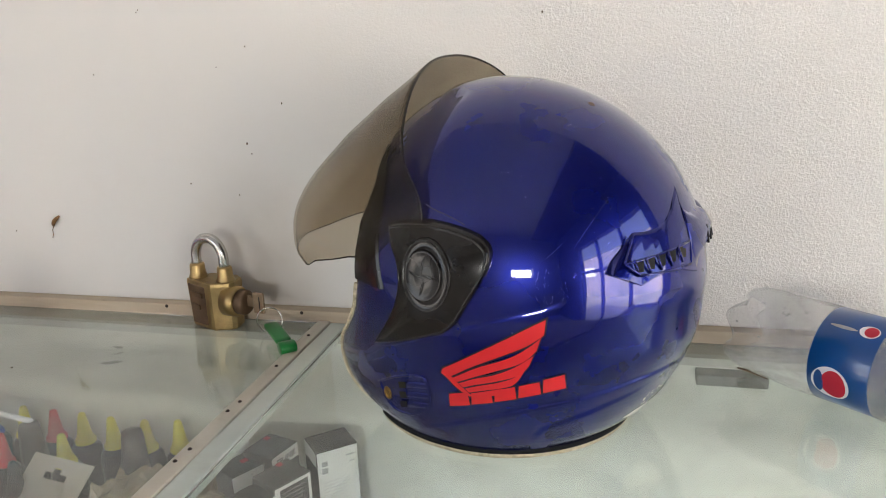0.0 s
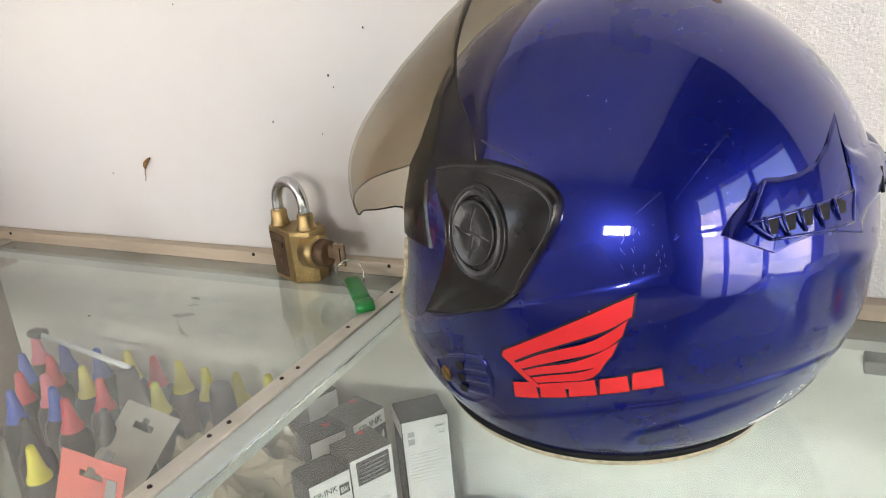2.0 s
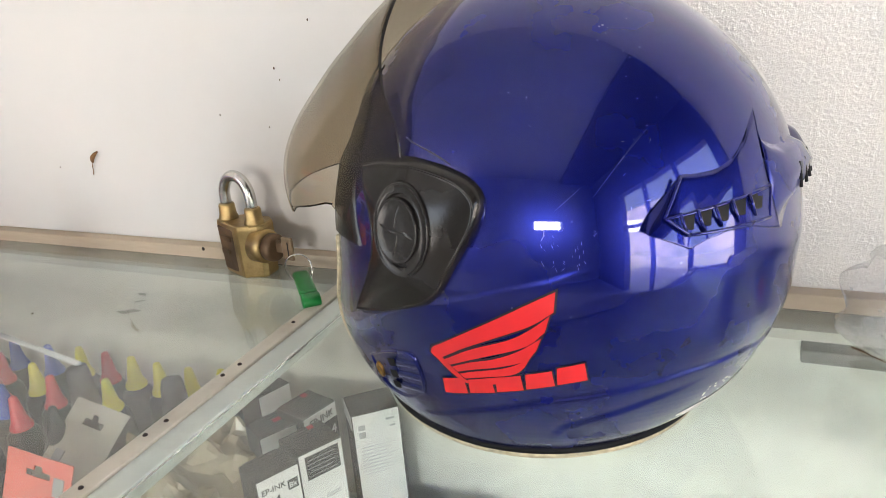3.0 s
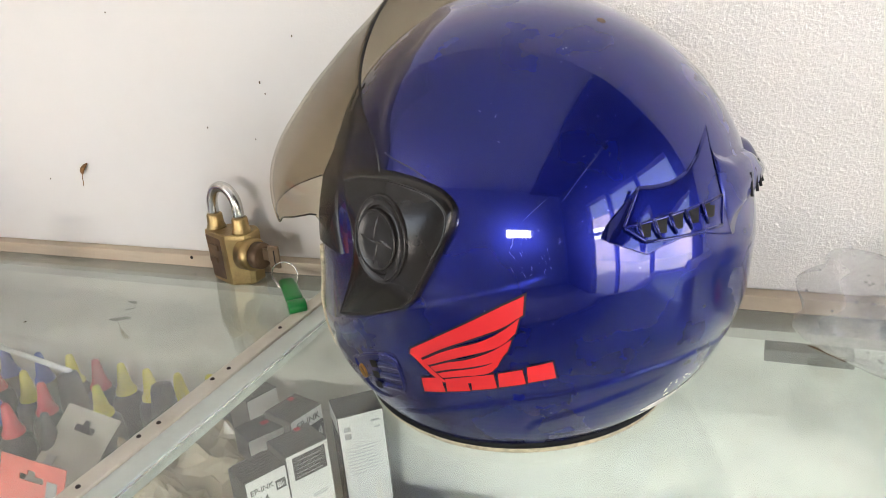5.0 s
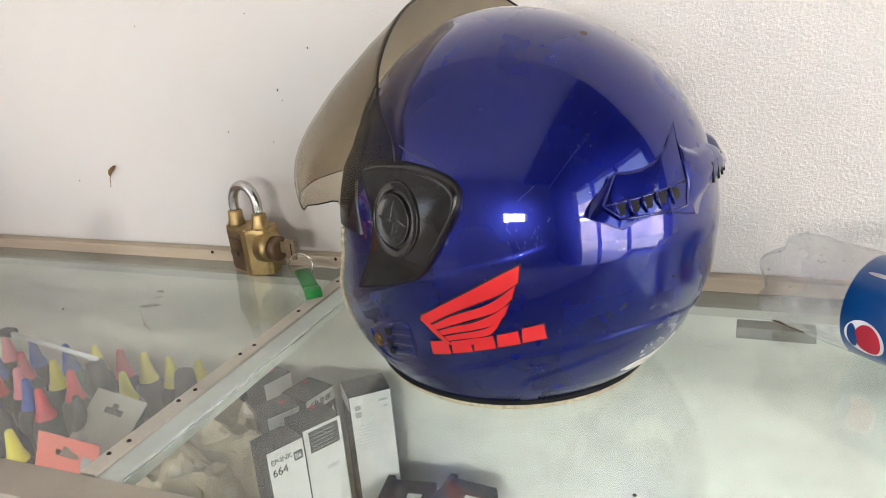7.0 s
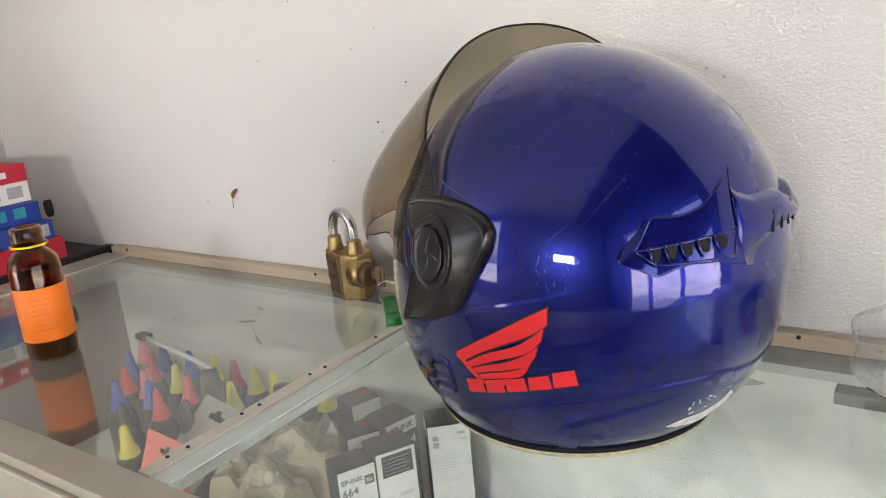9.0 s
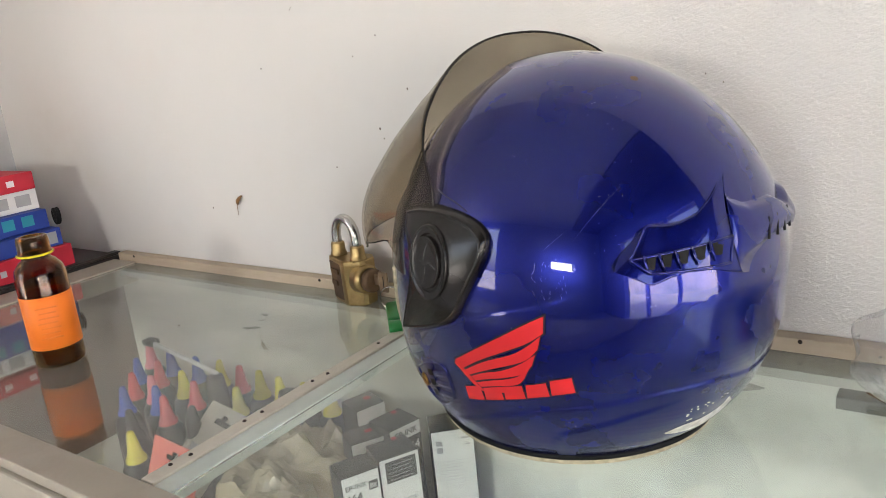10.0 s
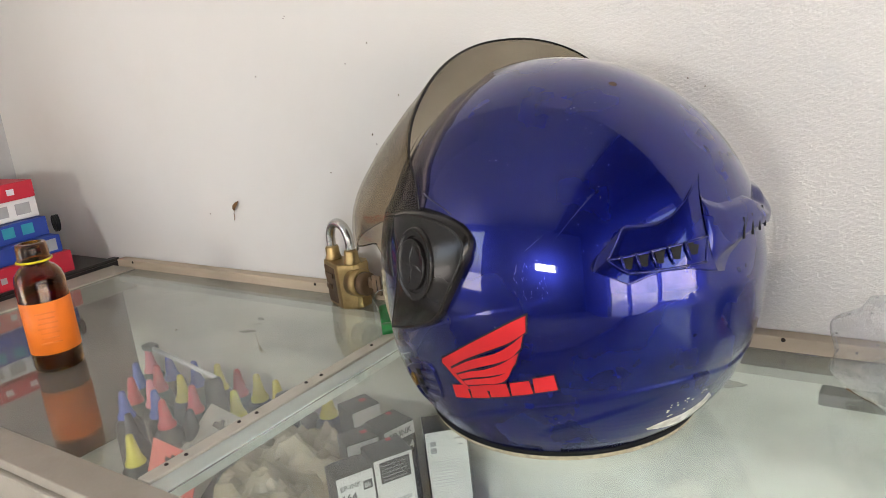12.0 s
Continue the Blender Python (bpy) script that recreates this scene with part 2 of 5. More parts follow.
M_BLACKPL = mat("black_plastic", (0.0145, 0.0125, 0.011), 0.20, var=0.25, scale=30, bump=0.00002, bump_scale=500, spec=0.38)
M_BLACKMAT = mat("black_rubber", (0.007, 0.007, 0.007), 0.6, var=0.2, scale=60, spec=0.25)
M_LINER = mat("liner_cloth", (0.035, 0.028, 0.027), 0.95, var=0.3, scale=50, bump=0.001, bump_scale=400)
M_CREAM = mat("cream_piping", (0.62, 0.54, 0.36), 0.55, var=0.25, scale=300, bump=0.0006, bump_scale=700, stain=0.5, stain_scale=120)
M_RED = mat("red_decal", (0.58, 0.018, 0.022), 0.4, var=0.06, scale=60, coat=0.15)
M_OUTLINE = mat("decal_outline", (0.012, 0.01, 0.02), 0.35, var=0.1, scale=60, coat=0.4)
M_SCUFF = mat("bare_scuff", (0.75, 0.73, 0.7), 0.6, var=0.25, scale=150, bump=0.0004, bump_scale=400)
M_SCRATCH = mat("scratch", (0.22, 0.22, 0.38), 0.5, var=0.2, scale=300)
M_GOLDSTUD = mat("bronze_stud", (0.38, 0.22, 0.06), 0.4, 0.9, var=0.3, scale=200)
M_VISOR = thin_clear("smoked_visor", (0.83, 0.785, 0.71), 0.45, upper=(0.64, 0.60, 0.53))
M_GLASS = dusty_glass()
M_PET = thin_clear("clear_plastic", (0.965, 0.965, 0.96), 1.0, 0.0040, 60, haze=0.17, least=0.10)
M_BRACKET = mat("grey_bracket", (0.26, 0.255, 0.24), 0.6, var=0.2, scale=20)
M_PACK = mat("dusty_packet", (0.56, 0.51, 0.44), 0.5, var=0.12, scale=25, bump=0.0015, bump_scale=50)
M_ALU = mat("worn_aluminium", (0.43, 0.39, 0.32), 0.48, 0.2, var=0.06, scale=12, stain=0.3, stain_scale=25, stain_colour=(0.26, 0.20, 0.15), bump=0.0003, bump_scale=150)
M_BAR = mat("dull_aluminium", (0.58, 0.54, 0.45), 0.5, 0.0, var=0.05, scale=30, stain=0.35, stain_scale=40, stain_colour=(0.32, 0.26, 0.18), bump=0.0003, bump_scale=150)
M_ALUW = mat("pale_aluminium", (0.62, 0.67, 0.61), 0.45, 0.0, var=0.08, scale=20, stain=0.3, stain_scale=20)
M_STRIP = mat("aged_wood_strip", (0.56, 0.46, 0.34), 0.6, var=0.15, scale=14, aniso=(0.3, 1, 3), stain=0.5, stain_scale=18, stain_colour=(0.2, 0.14, 0.09), bump=0.0006, bump_scale=90)
M_SCREW = mat("rusty_screw", (0.05, 0.035, 0.028), 0.6, 0.5, var=0.3, scale=300)
M_BRASS = mat("brass", (0.50, 0.36, 0.16), 0.34, 0.9, var=0.18, scale=50, bump=0.0003, bump_scale=220, stain=0.8, stain_scale=42, stain_colour=(0.15, 0.085, 0.035))
M_BRASSDK = mat("dark_patina_brass", (0.20, 0.125, 0.07), 0.5, 0.5, var=0.3, scale=45, stain=0.4, stain_scale=40, stain_colour=(0.3, 0.19, 0.08), bump=0.0003, bump_scale=250)
M_BRONZE = mat("dull_bronze", (0.30, 0.21, 0.13), 0.45, 0.6, var=0.2, scale=50)
M_STEEL = mat("steel", (0.66, 0.64, 0.60), 0.22, 1.0, var=0.1, scale=60, stain=0.3, stain_scale=60)
M_GREEN = mat("green_plastic", (0.004, 0.22, 0.035), 0.3, var=0.15, scale=60, coat=0.4)
M_AMBER = mat("amber_glass", (0.45, 0.20, 0.03), 0.03, trans=1.0, ior=1.4, var=0.03, scale=10)
M_AMBERDK = mat("bottle_contents", (0.10, 0.04, 0.01), 0.2, var=0.2, scale=20)
M_ORANGE = mat("orange_label", (0.86, 0.20, 0.015), 0.5, var=0.08, scale=40, bump=0.0003, bump_scale=100)
M_YELLOW = mat("yellow_plastic", (0.80, 0.66, 0.02), 0.4, var=0.08, scale=40)
M_INKYEL = mat("yellow_cap", (0.78, 0.68, 0.03), 0.4, var=0.08, scale=40)
M_INKRED = mat("red_cap", (0.75, 0.045, 0.06), 0.4, var=0.08, scale=40)
M_INKPINK = mat("pink_cap", (0.85, 0.20, 0.26), 0.4, var=0.08, scale=40)
M_INKBLUE = mat("blue_cap", (0.02, 0.08, 0.52), 0.4, var=0.08, scale=40)
M_INKBLACK = mat("black_cap", (0.02, 0.02, 0.025), 0.4, var=0.15, scale=40)
M_INKBODY = mat("ink_bottle", (0.014, 0.013, 0.014), 0.3, var=0.3, scale=30)
M_CARD = mat("white_card", (0.78, 0.78, 0.77), 0.6, var=0.04, scale=30)
M_CARDDK = mat("black_card", (0.03, 0.03, 0.032), 0.5, var=0.25, scale=40)
M_CARDGREY = mat("grey_print", (0.42, 0.42, 0.43), 0.6, var=0.1, scale=40)
M_LIDLINE = mat("lid_print", (0.10, 0.10, 0.105), 0.6, var=0.2, scale=40)
M_CARDRED = mat("red_card", (0.55, 0.02, 0.045), 0.5, var=0.1, scale=30)
M_CARDBLUE = mat("blue_card", (0.02, 0.055, 0.33), 0.5, var=0.1, scale=30)
M_CARDTEAL = mat("teal_print", (0.03, 0.3, 0.4), 0.5, var=0.1, scale=30)
M_SALMON = mat("salmon_card", (0.85, 0.17, 0.13), 0.5, var=0.08, scale=30)
M_BAG = mat("clear_bag", (0.47, 0.39, 0.27), 0.25, var=0.15, scale=25, bump=0.004, bump_scale=30, coat=0.5)
M_PAPER = mat("kraft_paper", (0.50, 0.42, 0.31), 0.7, var=0.12, scale=20, bump=0.002, bump_scale=40)
M_SHELF = mat("shelf_board", (0.88, 0.89, 0.83), 0.5, var=0.08, scale=8, stain=0.3, stain_scale=6)
M_SIDE = mat("stained_side", (0.20, 0.15, 0.12), 0.6, var=0.2, scale=9, stain=0.3)
M_INNER = mat("cabinet_lining", (0.72, 0.70, 0.62), 0.6, var=0.06, scale=6, stain=0.25, stain_scale=5)
M_LABBLUE = mat("blue_label", (0.002, 0.062, 0.24), 0.3, var=0.05, scale=40, coat=0.5)
M_LABWHITE = mat("white_print", (0.8, 0.8, 0.82), 0.35, var=0.03, scale=40)
M_COLA = mat("cola_dregs", (0.55, 0.36, 0.20), 0.15, var=0.2, scale=30, trans=0.7, ior=1.1)
M_BOARD = mat("black_board", (0.022, 0.018, 0.016), 0.35, var=0.25, scale=20, stain=0.3, stain_scale=15, stain_colour=(0.12, 0.1, 0.08))
M_STAIN = mat("dried_stain", (0.58, 0.48, 0.28), 0.6, var=0.2, scale=60)
M_STAIN.node_tree.nodes["Principled BSDF"].inputs["Alpha"].default_value = 0.32
M_SMEAR = mat("grey_smear", (0.30, 0.29, 0.25), 0.7, var=0.2, scale=200)
M_SMEAR.node_tree.nodes["Principled BSDF"].inputs["Alpha"].default_value = 0.25
M_SPECK = mat("dark_speck", (0.13, 0.09, 0.06), 0.8, var=0.2, scale=300)
M_INSECT = mat("dry_husk", (0.30, 0.15, 0.05), 0.7, var=0.3, scale=300)

# ---- mesh helpers ----


def part(name, bm, material, parent=None, label="", smooth=True, mods=()):
    me = bpy.data.meshes.new(name)
    bm.normal_update()
    bm.to_mesh(me)
    bm.free()
    if material:
        me.materials.append(material)
    if smooth:
        for f in me.polygons:
            f.use_smooth = True
    ob = new(name, me)
    if parent:
        ob.parent = parent
    if label:
        ob["label"] = label
    return ob


def thing(name, label, category, group="", kind="", at=None):
    ob = new(name)
    ob.empty_display_size = 0.02
    if at is not None:
        ob.matrix_world = at
    return tagged(ob, label, category, group, kind)


def box(x0, x1, y0, y1, z0, z1, bevel=0.0, seg=2, bm=None):
    made = bmesh.new()
    bmesh.ops.create_cube(made, size=1.0, matrix=Matrix.LocRotScale(((x0 + x1) / 2, (y0 + y1) / 2, (z0 + z1) / 2), None, (x1 - x0, y1 - y0, z1 - z0)))
    if bevel:
        bmesh.ops.bevel(made, geom=made.edges[:], offset=bevel, segments=seg, profile=0.5, affect="EDGES")
    if bm is None:
        return made
    me = bpy.data.meshes.new("tmp")
    made.to_mesh(me)
    made.free()
    bm.from_mesh(me)
    bpy.data.meshes.remove(me)
    return bm


def moved(bm, m):
    bmesh.ops.transform(bm, matrix=m, verts=bm.verts[:])
    return bm


def lathe(profile, seg=40, cap=True):
    """Turn a (radius, height) profile round z."""
    bm = bmesh.new()
    rings = []
    for r, z in profile:
        rings.append([bm.verts.new((max(r, 1e-5) * math.cos(2 * math.pi * k / seg), max(r, 1e-5) * math.sin(2 * math.pi * k / seg), z)) for k in range(seg)])
    for a, b in zip(rings, rings[1:]):
        for k in range(seg):
            bm.faces.new((a[k], a[(k + 1) % seg], b[(k + 1) % seg], b[k]))
    if cap:
        bm.faces.new(list(reversed(rings[0])))
        bm.faces.new(rings[-1])
    return bm


def tube(points, r, seg=10, closed=False):
    bm = bmesh.new()
    pts = [Vector(p) for p in points]
    n = len(pts)
    rings = []
    side = None
    for i, p in enumerate(pts):
        if closed:
            d = pts[(i + 1) % n] - pts[i - 1]
        else:
            d = pts[min(i + 1, n - 1)] - pts[max(i - 1, 0)]
        d.normalize()
        if side is None:
            side = d.orthogonal().normalized()
        side = (side - d * side.dot(d)).normalized()
        up = d.cross(side)
        rad = r[i] if isinstance(r, (list, tuple)) else r
        rings.append([bm.verts.new(p + rad * (math.cos(2 * math.pi * k / seg) * side + math.sin(2 * math.pi * k / seg) * up)) for k in range(seg)])
    pairs = list(zip(rings, rings[1:]))
    for a, b in pairs:
        for k in range(seg):
            bm.faces.new((a[k], a[(k + 1) % seg], b[(k + 1) % seg], b[k]))
    if closed:
        a, b = rings[-1], rings[0]
        shift = min(range(seg), key=lambda s: (a[0].co - b[s].co).length)
        for k in range(seg):
            bm.faces.new((a[k], a[(k + 1) % seg], b[(k + 1 + shift) % seg], b[(k + shift) % seg]))
    else:
        bm.faces.new(list(reversed(rings[0])))
        bm.faces.new(rings[-1])
    return bm


def smooth_line(pts, n):
    """n points along a Catmull-Rom line through pts (tuples of any length)."""
    P = [np.array(p, float) for p in pts]
    P = [2 * P[0] - P[1]] + P + [2 * P[-1] - P[-2]]
    out = []
    m = len(P) - 3
    for k in range(n):
        u = k / (n - 1) * m
        i = min(int(u), m - 1)
        t = u - i
        a, b, c, d = P[i:i + 4]
        out.append(0.5 * (2 * b + (c - a) * t + (2 * a - 5 * b + 4 * c - d) * t * t + (3 * b - a - 3 * c + d) * t ** 3))
    return out


def grid_mesh(rows, closed=False):
    bm = bmesh.new()
    vs = [[bm.verts.new(p) for p in r] for r in rows]
    for a, b in zip(vs, vs[1:]):
        m = len(a)
        for k in range(m if closed else m - 1):
            bm.faces.new((a[k], a[(k + 1) % m], b[(k + 1) % m], b[k]))
    return bm


def solid(ob, t, offset=-1.0):
    md = ob.modifiers.new("thickness", "SOLIDIFY")
    md.thickness, md.offset = t, offset
    return ob


def letters(text, size, material, parent, m, depth=0.0003):
    cu = bpy.data.curves.new("print", "FONT")
    cu.body, cu.size, cu.extrude, cu.align_x, cu.align_y = text, size, depth, "LEFT", "BOTTOM_BASELINE"
    tmp = new("print", cu)
    bpy.context.view_layer.update()
    me = bpy.data.meshes.new_from_object(tmp.evaluated_get(bpy.context.evaluated_depsgraph_get()))
    bpy.data.objects.remove(tmp)
    bpy.data.curves.remove(cu)
    me.materials.clear()
    me.materials.append(material)
    ob = new("lettering", me)
    ob.parent = parent
    ob.matrix_local = m
    return ob


def structure(name, bm, material, label, smooth=False):
    ob = part(name, bm, material, None, label, smooth)
    return tagged(ob, label, "", "", "structure")


# ---- the room: the back wall is y = 0.82, the glass top of the counter is z = 0 ----
FLOOR, CEIL, LEFT, RIGHT, FRONT, WALL = -0.95, 1.65, -3.4, 1.6, -2.6, 0.82
structure("floor", box(LEFT - 0.15, RIGHT + 0.15, FRONT - 0.15, WALL + 0.15, FLOOR - 0.12, FLOOR), M_FLOOR, "worn brown tiled shop floor")
structure("ceiling", box(LEFT - 0.15, RIGHT + 0.15, FRONT - 0.15, WALL + 0.15, CEIL, CEIL + 0.12), M_CEIL, "plain off-white ceiling of the shop")
structure("ceiling_soffit", box(0.72, RIGHT, FRONT, WALL, CEIL - 0.06, CEIL - 0.004), M_WALLDARK, "dark boarded soffit along the street side")
structure("wall_back", box(LEFT - 0.15, RIGHT + 0.15, WALL, WALL + 0.15, FLOOR, CEIL), M_WALL, "off-white rough-rendered wall behind the counter")
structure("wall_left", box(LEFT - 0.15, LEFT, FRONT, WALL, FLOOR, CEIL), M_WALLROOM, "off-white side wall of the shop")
# the shop is open to the street on its right side, under a deep boarded lintel
_right = box(RIGHT, RIGHT + 0.15, FRONT, -1.45, FLOOR, CEIL)
box(RIGHT, RIGHT + 0.15, 0.62, WALL, FLOOR, CEIL, bm=_right)
box(RIGHT, RIGHT + 0.15, -1.45, 0.62, 0.95, CEIL, bm=_right)
structure("wall_right", _right, M_WALLDARK, "dark boarded side of the shop, open to the street")
_front = box(LEFT - 0.15, -3.30, FRONT - 0.15, FRONT, FLOOR, CEIL)
# opening added in the unseen front wall to let the left fill through
box(-3.30, -1.58, FRONT - 0.15, FRONT, 1.45, CEIL, bm=_front)
box(-3.30, -1.58, FRONT - 0.15, FRONT, FLOOR, -0.50, bm=_front)
box(-1.58, 0.08, FRONT - 0.15, FRONT, FLOOR, CEIL, bm=_front)
box(0.76, RIGHT + 0.15, FRONT - 0.15, FRONT, FLOOR, CEIL, bm=_front)
box(0.08, 0.76, FRONT - 0.15, FRONT, 0.54, CEIL, bm=_front)
box(0.08, 0.76, FRONT - 0.15, FRONT, FLOOR, 0.31, bm=_front)
_posts = box(RIGHT + 0.002, RIGHT + 0.05, -0.78, -0.71, FLOOR, 0.95)
box(RIGHT + 0.002, RIGHT + 0.05, -0.10, -0.03, FLOOR, 0.95, bm=_posts)
box(RIGHT + 0.004, RIGHT + 0.045, -1.45, 0.62, 0.30, 0.36, bm=_posts)
structure("window_1", _posts, M_WALLDARK, "dark posts and rail of the open shop front")
structure("wall_front", _front, M_WALLROOM, "front wall of the shop with a low window and an opening added for fill light")
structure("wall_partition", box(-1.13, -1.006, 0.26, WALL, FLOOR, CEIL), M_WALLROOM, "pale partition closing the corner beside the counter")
structure("wall_street", box(6.0, 6.3, -10.0, 5.0, FLOOR - 0.13, 1.9), M_FACADE, "plain pinkish wall across the street")
structure("ground", box(-60, 60, -60, 60, FLOOR - 0.4, FLOOR - 0.13), M_GROUND, "dusty street ground outside the shop")

M_SHELFEDGE = mat("grey_ledge", (0.52, 0.51, 0.46), 0.55, var=0.1, scale=12, stain=0.3, stain_scale=10)

# ---- the display counter ----
counter = thing("display_counter", "glass-topped aluminium display counter standing against the wall", "counter", at=pose(0.2, 0.62, FLOOR))
CI = counter.matrix_world.inverted()


def cpart(name, bm, material, label="", smooth=False):
    return part(name, moved(bm, CI), material, counter, label, smooth)


X0, XB, X1, YF = -0.785, -0.180, 0.50, 0.425
for a, b in ((-0.7075, -0.1765), (-0.1560, X1 - 0.03)):
    g = cpart("glass_pane", box(a, b, 0.452, 0.806, -0.005, 0.0, 0.0006, 1), M_GLASS, "greenish clear glass pane with dust and smears")
    g.visible_shadow = False
cpart("back_strip", box(-0.748, X1, 0.805, 0.8195, -0.002, 0.0115, 0.0012), M_STRIP, "thin aged wooden strip with rusty screws")
cpart("back_ledge", box(-0.707, X1, 0.778, 0.815, -0.014, -0.0065), M_SHELFEDGE, "pale metal ledge under the glass")
cpart("divider_bar", box(-0.1875, -0.1745, 0.455, 0.804, -0.004, 0.0022, 0.0008), M_BAR, "flat aluminium bar with rusty screws")
cpart("divider_rail", box(-0.1740, -0.1565, 0.455, 0.804, -0.012, 0.0006, 0.0008), M_ALUW, "pale rail under the pane's edge")
cpart("side_frame", box(-0.757, -0.708, YF, 0.8035, -0.03, 0.0022, 0.001), M_ALU)
cpart("front_frame", box(-0.7075, X1, YF, 0.4535, -0.006, 0.0026, 0.001), M_ALU)
cpart("front_rail", box(X0 + 0.001, X1, YF - 0.004, YF + 0.02, -0.045, -0.0065, 0.002), M_ALU)
cpart("end_frame", box(X1 - 0.03, X1, 0.46, 0.805, -0.03, 0.0022, 0.001), M_ALU)
cpart("shelf", box(X0 + 0.02, X1 - 0.01, 0.435, 0.812, -0.263, -0.255), M_SHELF, "grimy pale shelf board")
cpart("back_panel", box(X0 + 0.02, XB, 0.8125, 0.8185, FLOOR, -0.015), M_INNER, "pale painted back panel")
# right half paler than the left: that side's brightness is put into its colour
cpart("back_panel", box(XB, X1 - 0.01, 0.8125, 0.8185, FLOOR, -0.015), M_SHELF, "right half of the back panel, coloured paler to brighten that side")
cpart("side_panel", box(X0, X0 + 0.019, YF + 0.01, 0.8185, FLOOR, -0.031), M_SIDE)
cpart("side_panel", box(X1 - 0.009, X1, YF + 0.01, 0.8185, FLOOR, -0.60), M_INNER)
eg = cpart("end_glass", box(X1 - 0.008, X1 - 0.003, YF + 0.01, 0.8185, -0.60, -0.031), M_GLASS, "clear end glass")
eg.visible_shadow = False
cpart("plinth", box(X0 + 0.02, X1 - 0.01, 0.4352, 0.812, FLOOR, -0.60), M_INNER)
fg = cpart("front_glass", box(X0 + 0.022, X1 - 0.012, 0.428, 0.4335, -0.60, -0.046), M_GLASS, "clear front glass")
fg.visible_shadow = False
for a, b in ((0.172, 0.232), (0.40, 0.48)):
    cpart("bracket", box(a, b, 0.795, 0.8122, -0.040, -0.030, 0.001), M_BRACKET, "grey bracket under the glass")


def screw_head(x, y, z, r=0.0022):
    return moved(lathe(((r, 0), (r, 0.0004), (r * 0.7, 0.0011), (0, 0.0013)), 10), pose(x, y, z))


for y in (0.475, 0.490, 0.540, 0.556, 0.612, 0.628, 0.695, 0.765):
    cpart("screw", screw_head(-0.181 + 0.002 * math.sin(y * 90), y, 0.0021, 0.0016), M_SCREW)
for x in (-0.71, -0.356, -0.205, 0.145, 0.42):
    cpart("screw", moved(screw_head(0, 0, 0, 0.0018), pose(x, 0.8052, 0.0090, 90)), M_SCREW)

# ---- helmet ----
HX, HY, HZ, HH, YAW = 0.0211, 0.6751, 0.1087, 0.134, -0.25
HC, HS = math.cos(YAW), math.sin(YAW)


def turned(lx, ly, z):
    """World place of a point given in the helmet's own axes (x to the rear, y to the far side)."""
    return Vector((HX + HC * lx - HS * ly, HY + HS * lx + HC * ly, z))


def section(z):
    """Rear, front and side half-widths of the shell at a height."""
    if z >= HZ:
        f = math.sqrt(max(1e-6, 1 - ((z - HZ) / HH) ** 2))
        return 0.1413 * f, 0.1170 * f, 0.1217 * f
    z = max(z, 0.0)
    return (float(np.interp(z, (0, 0.012, 0.037, 0.074, 0.1087), (0.0823, 0.1016, 0.1222, 0.1383, 0.1413))),
            float(np.interp(z, (0, 0.010, 0.025, 0.045, 0.06, 0.08, 0.1087), (0.0890, 0.1070, 0.1255, 0.1320, 0.1300, 0.1250, 0.1170))),
            float(np.interp(z, (0, 0.011, 0.03, 0.06, 0.1, 0.1087), (0.0883, 0.0957, 0.1050, 0.1143, 0.1208, 0.1217))))


def smooth_section(z):
    k = max(0.0, min(1.0, (HZ - z) / 0.016))
    w = [section(z + k * d) for d in (-0.008, -0.004, 0, 0.004, 0.008)]
    return tuple(sum(c) / len(w) for c in zip(*w))


def brow(z):
    """x of the raised rear panel's front edge."""
    return float(np.interp(z, (0.160, 0.1735, 0.1835, 0.1890, 0.2030, 0.2165, 0.2290, 0.2360, 0.2405, 0.2427), (-0.0112, -0.0120, -0.0147, -0.0160, -0.0148, -0.0100, -0.0036, 0.0040, 0.0100, 0.024)))


def relief(x, z):
    """Steps and creases of the shell, outwards."""
    d = 0.0
    if z > 0.155:
        s = (x - brow(z)) / 0.0025
        d += -0.0035 / (1 + math.exp(max(-30, min(30, s)))) * max(0.0, min(1.0, (z - 0.155) / 0.012, (0.2385 - z) / 0.006))
    def step(line, width):
        return 1 / (1 + math.exp(max(-30, min(30, (z - line) / width))))

    low = float(np.interp(x, (-0.035, -0.031, 0.0155, 0.048, 0.060, 0.087, 0.1165, 0.138, 0.150), (0.013, 0.0147, 0.0358, 0.0467, 0.0500, 0.0548, 0.0610, 0.0622, 0.0575)))
    if -0.03 < x < 0.15:
        d += (0.0012 * step(low, 0.0005) - 0.0006) * min(1, (x + 0.03) / 0.03) * math.exp(-((z - low) / 0.012) ** 2)
    if 0.052 < x < 0.125:
        low2 = float(np.interp(x, (0.052, 0.0545, 0.060, 0.0765, 0.0865, 0.097, 0.125), (0.0175, 0.0235, 0.0302, 0.0370, 0.0405, 0.0448, 0.0540)))
        d += (0.0012 * step(low2, 0.0005) - 0.0006) * min(1, (x - 0.052) / 0.004, (0.125 - x) / 0.03) * math.exp(-((z - low2) / 0.007) ** 2)
    up = float(np.interp(x, (-0.050, 0.0, 0.0275, 0.0448, 0.060, 0.072, 0.082), (0.0780, 0.0985, 0.1072, 0.1120, 0.1155, 0.1198, 0.1232)))
    if -0.05 < x < 0.082 and z < 0.14:
        d += (0.0005 * step(up, 0.0004) - 0.0005) * min(1, (0.082 - x) / 0.020, (x + 0.05) / 0.015) * math.exp(-max(0.0, z - up) / 0.010)
    return d


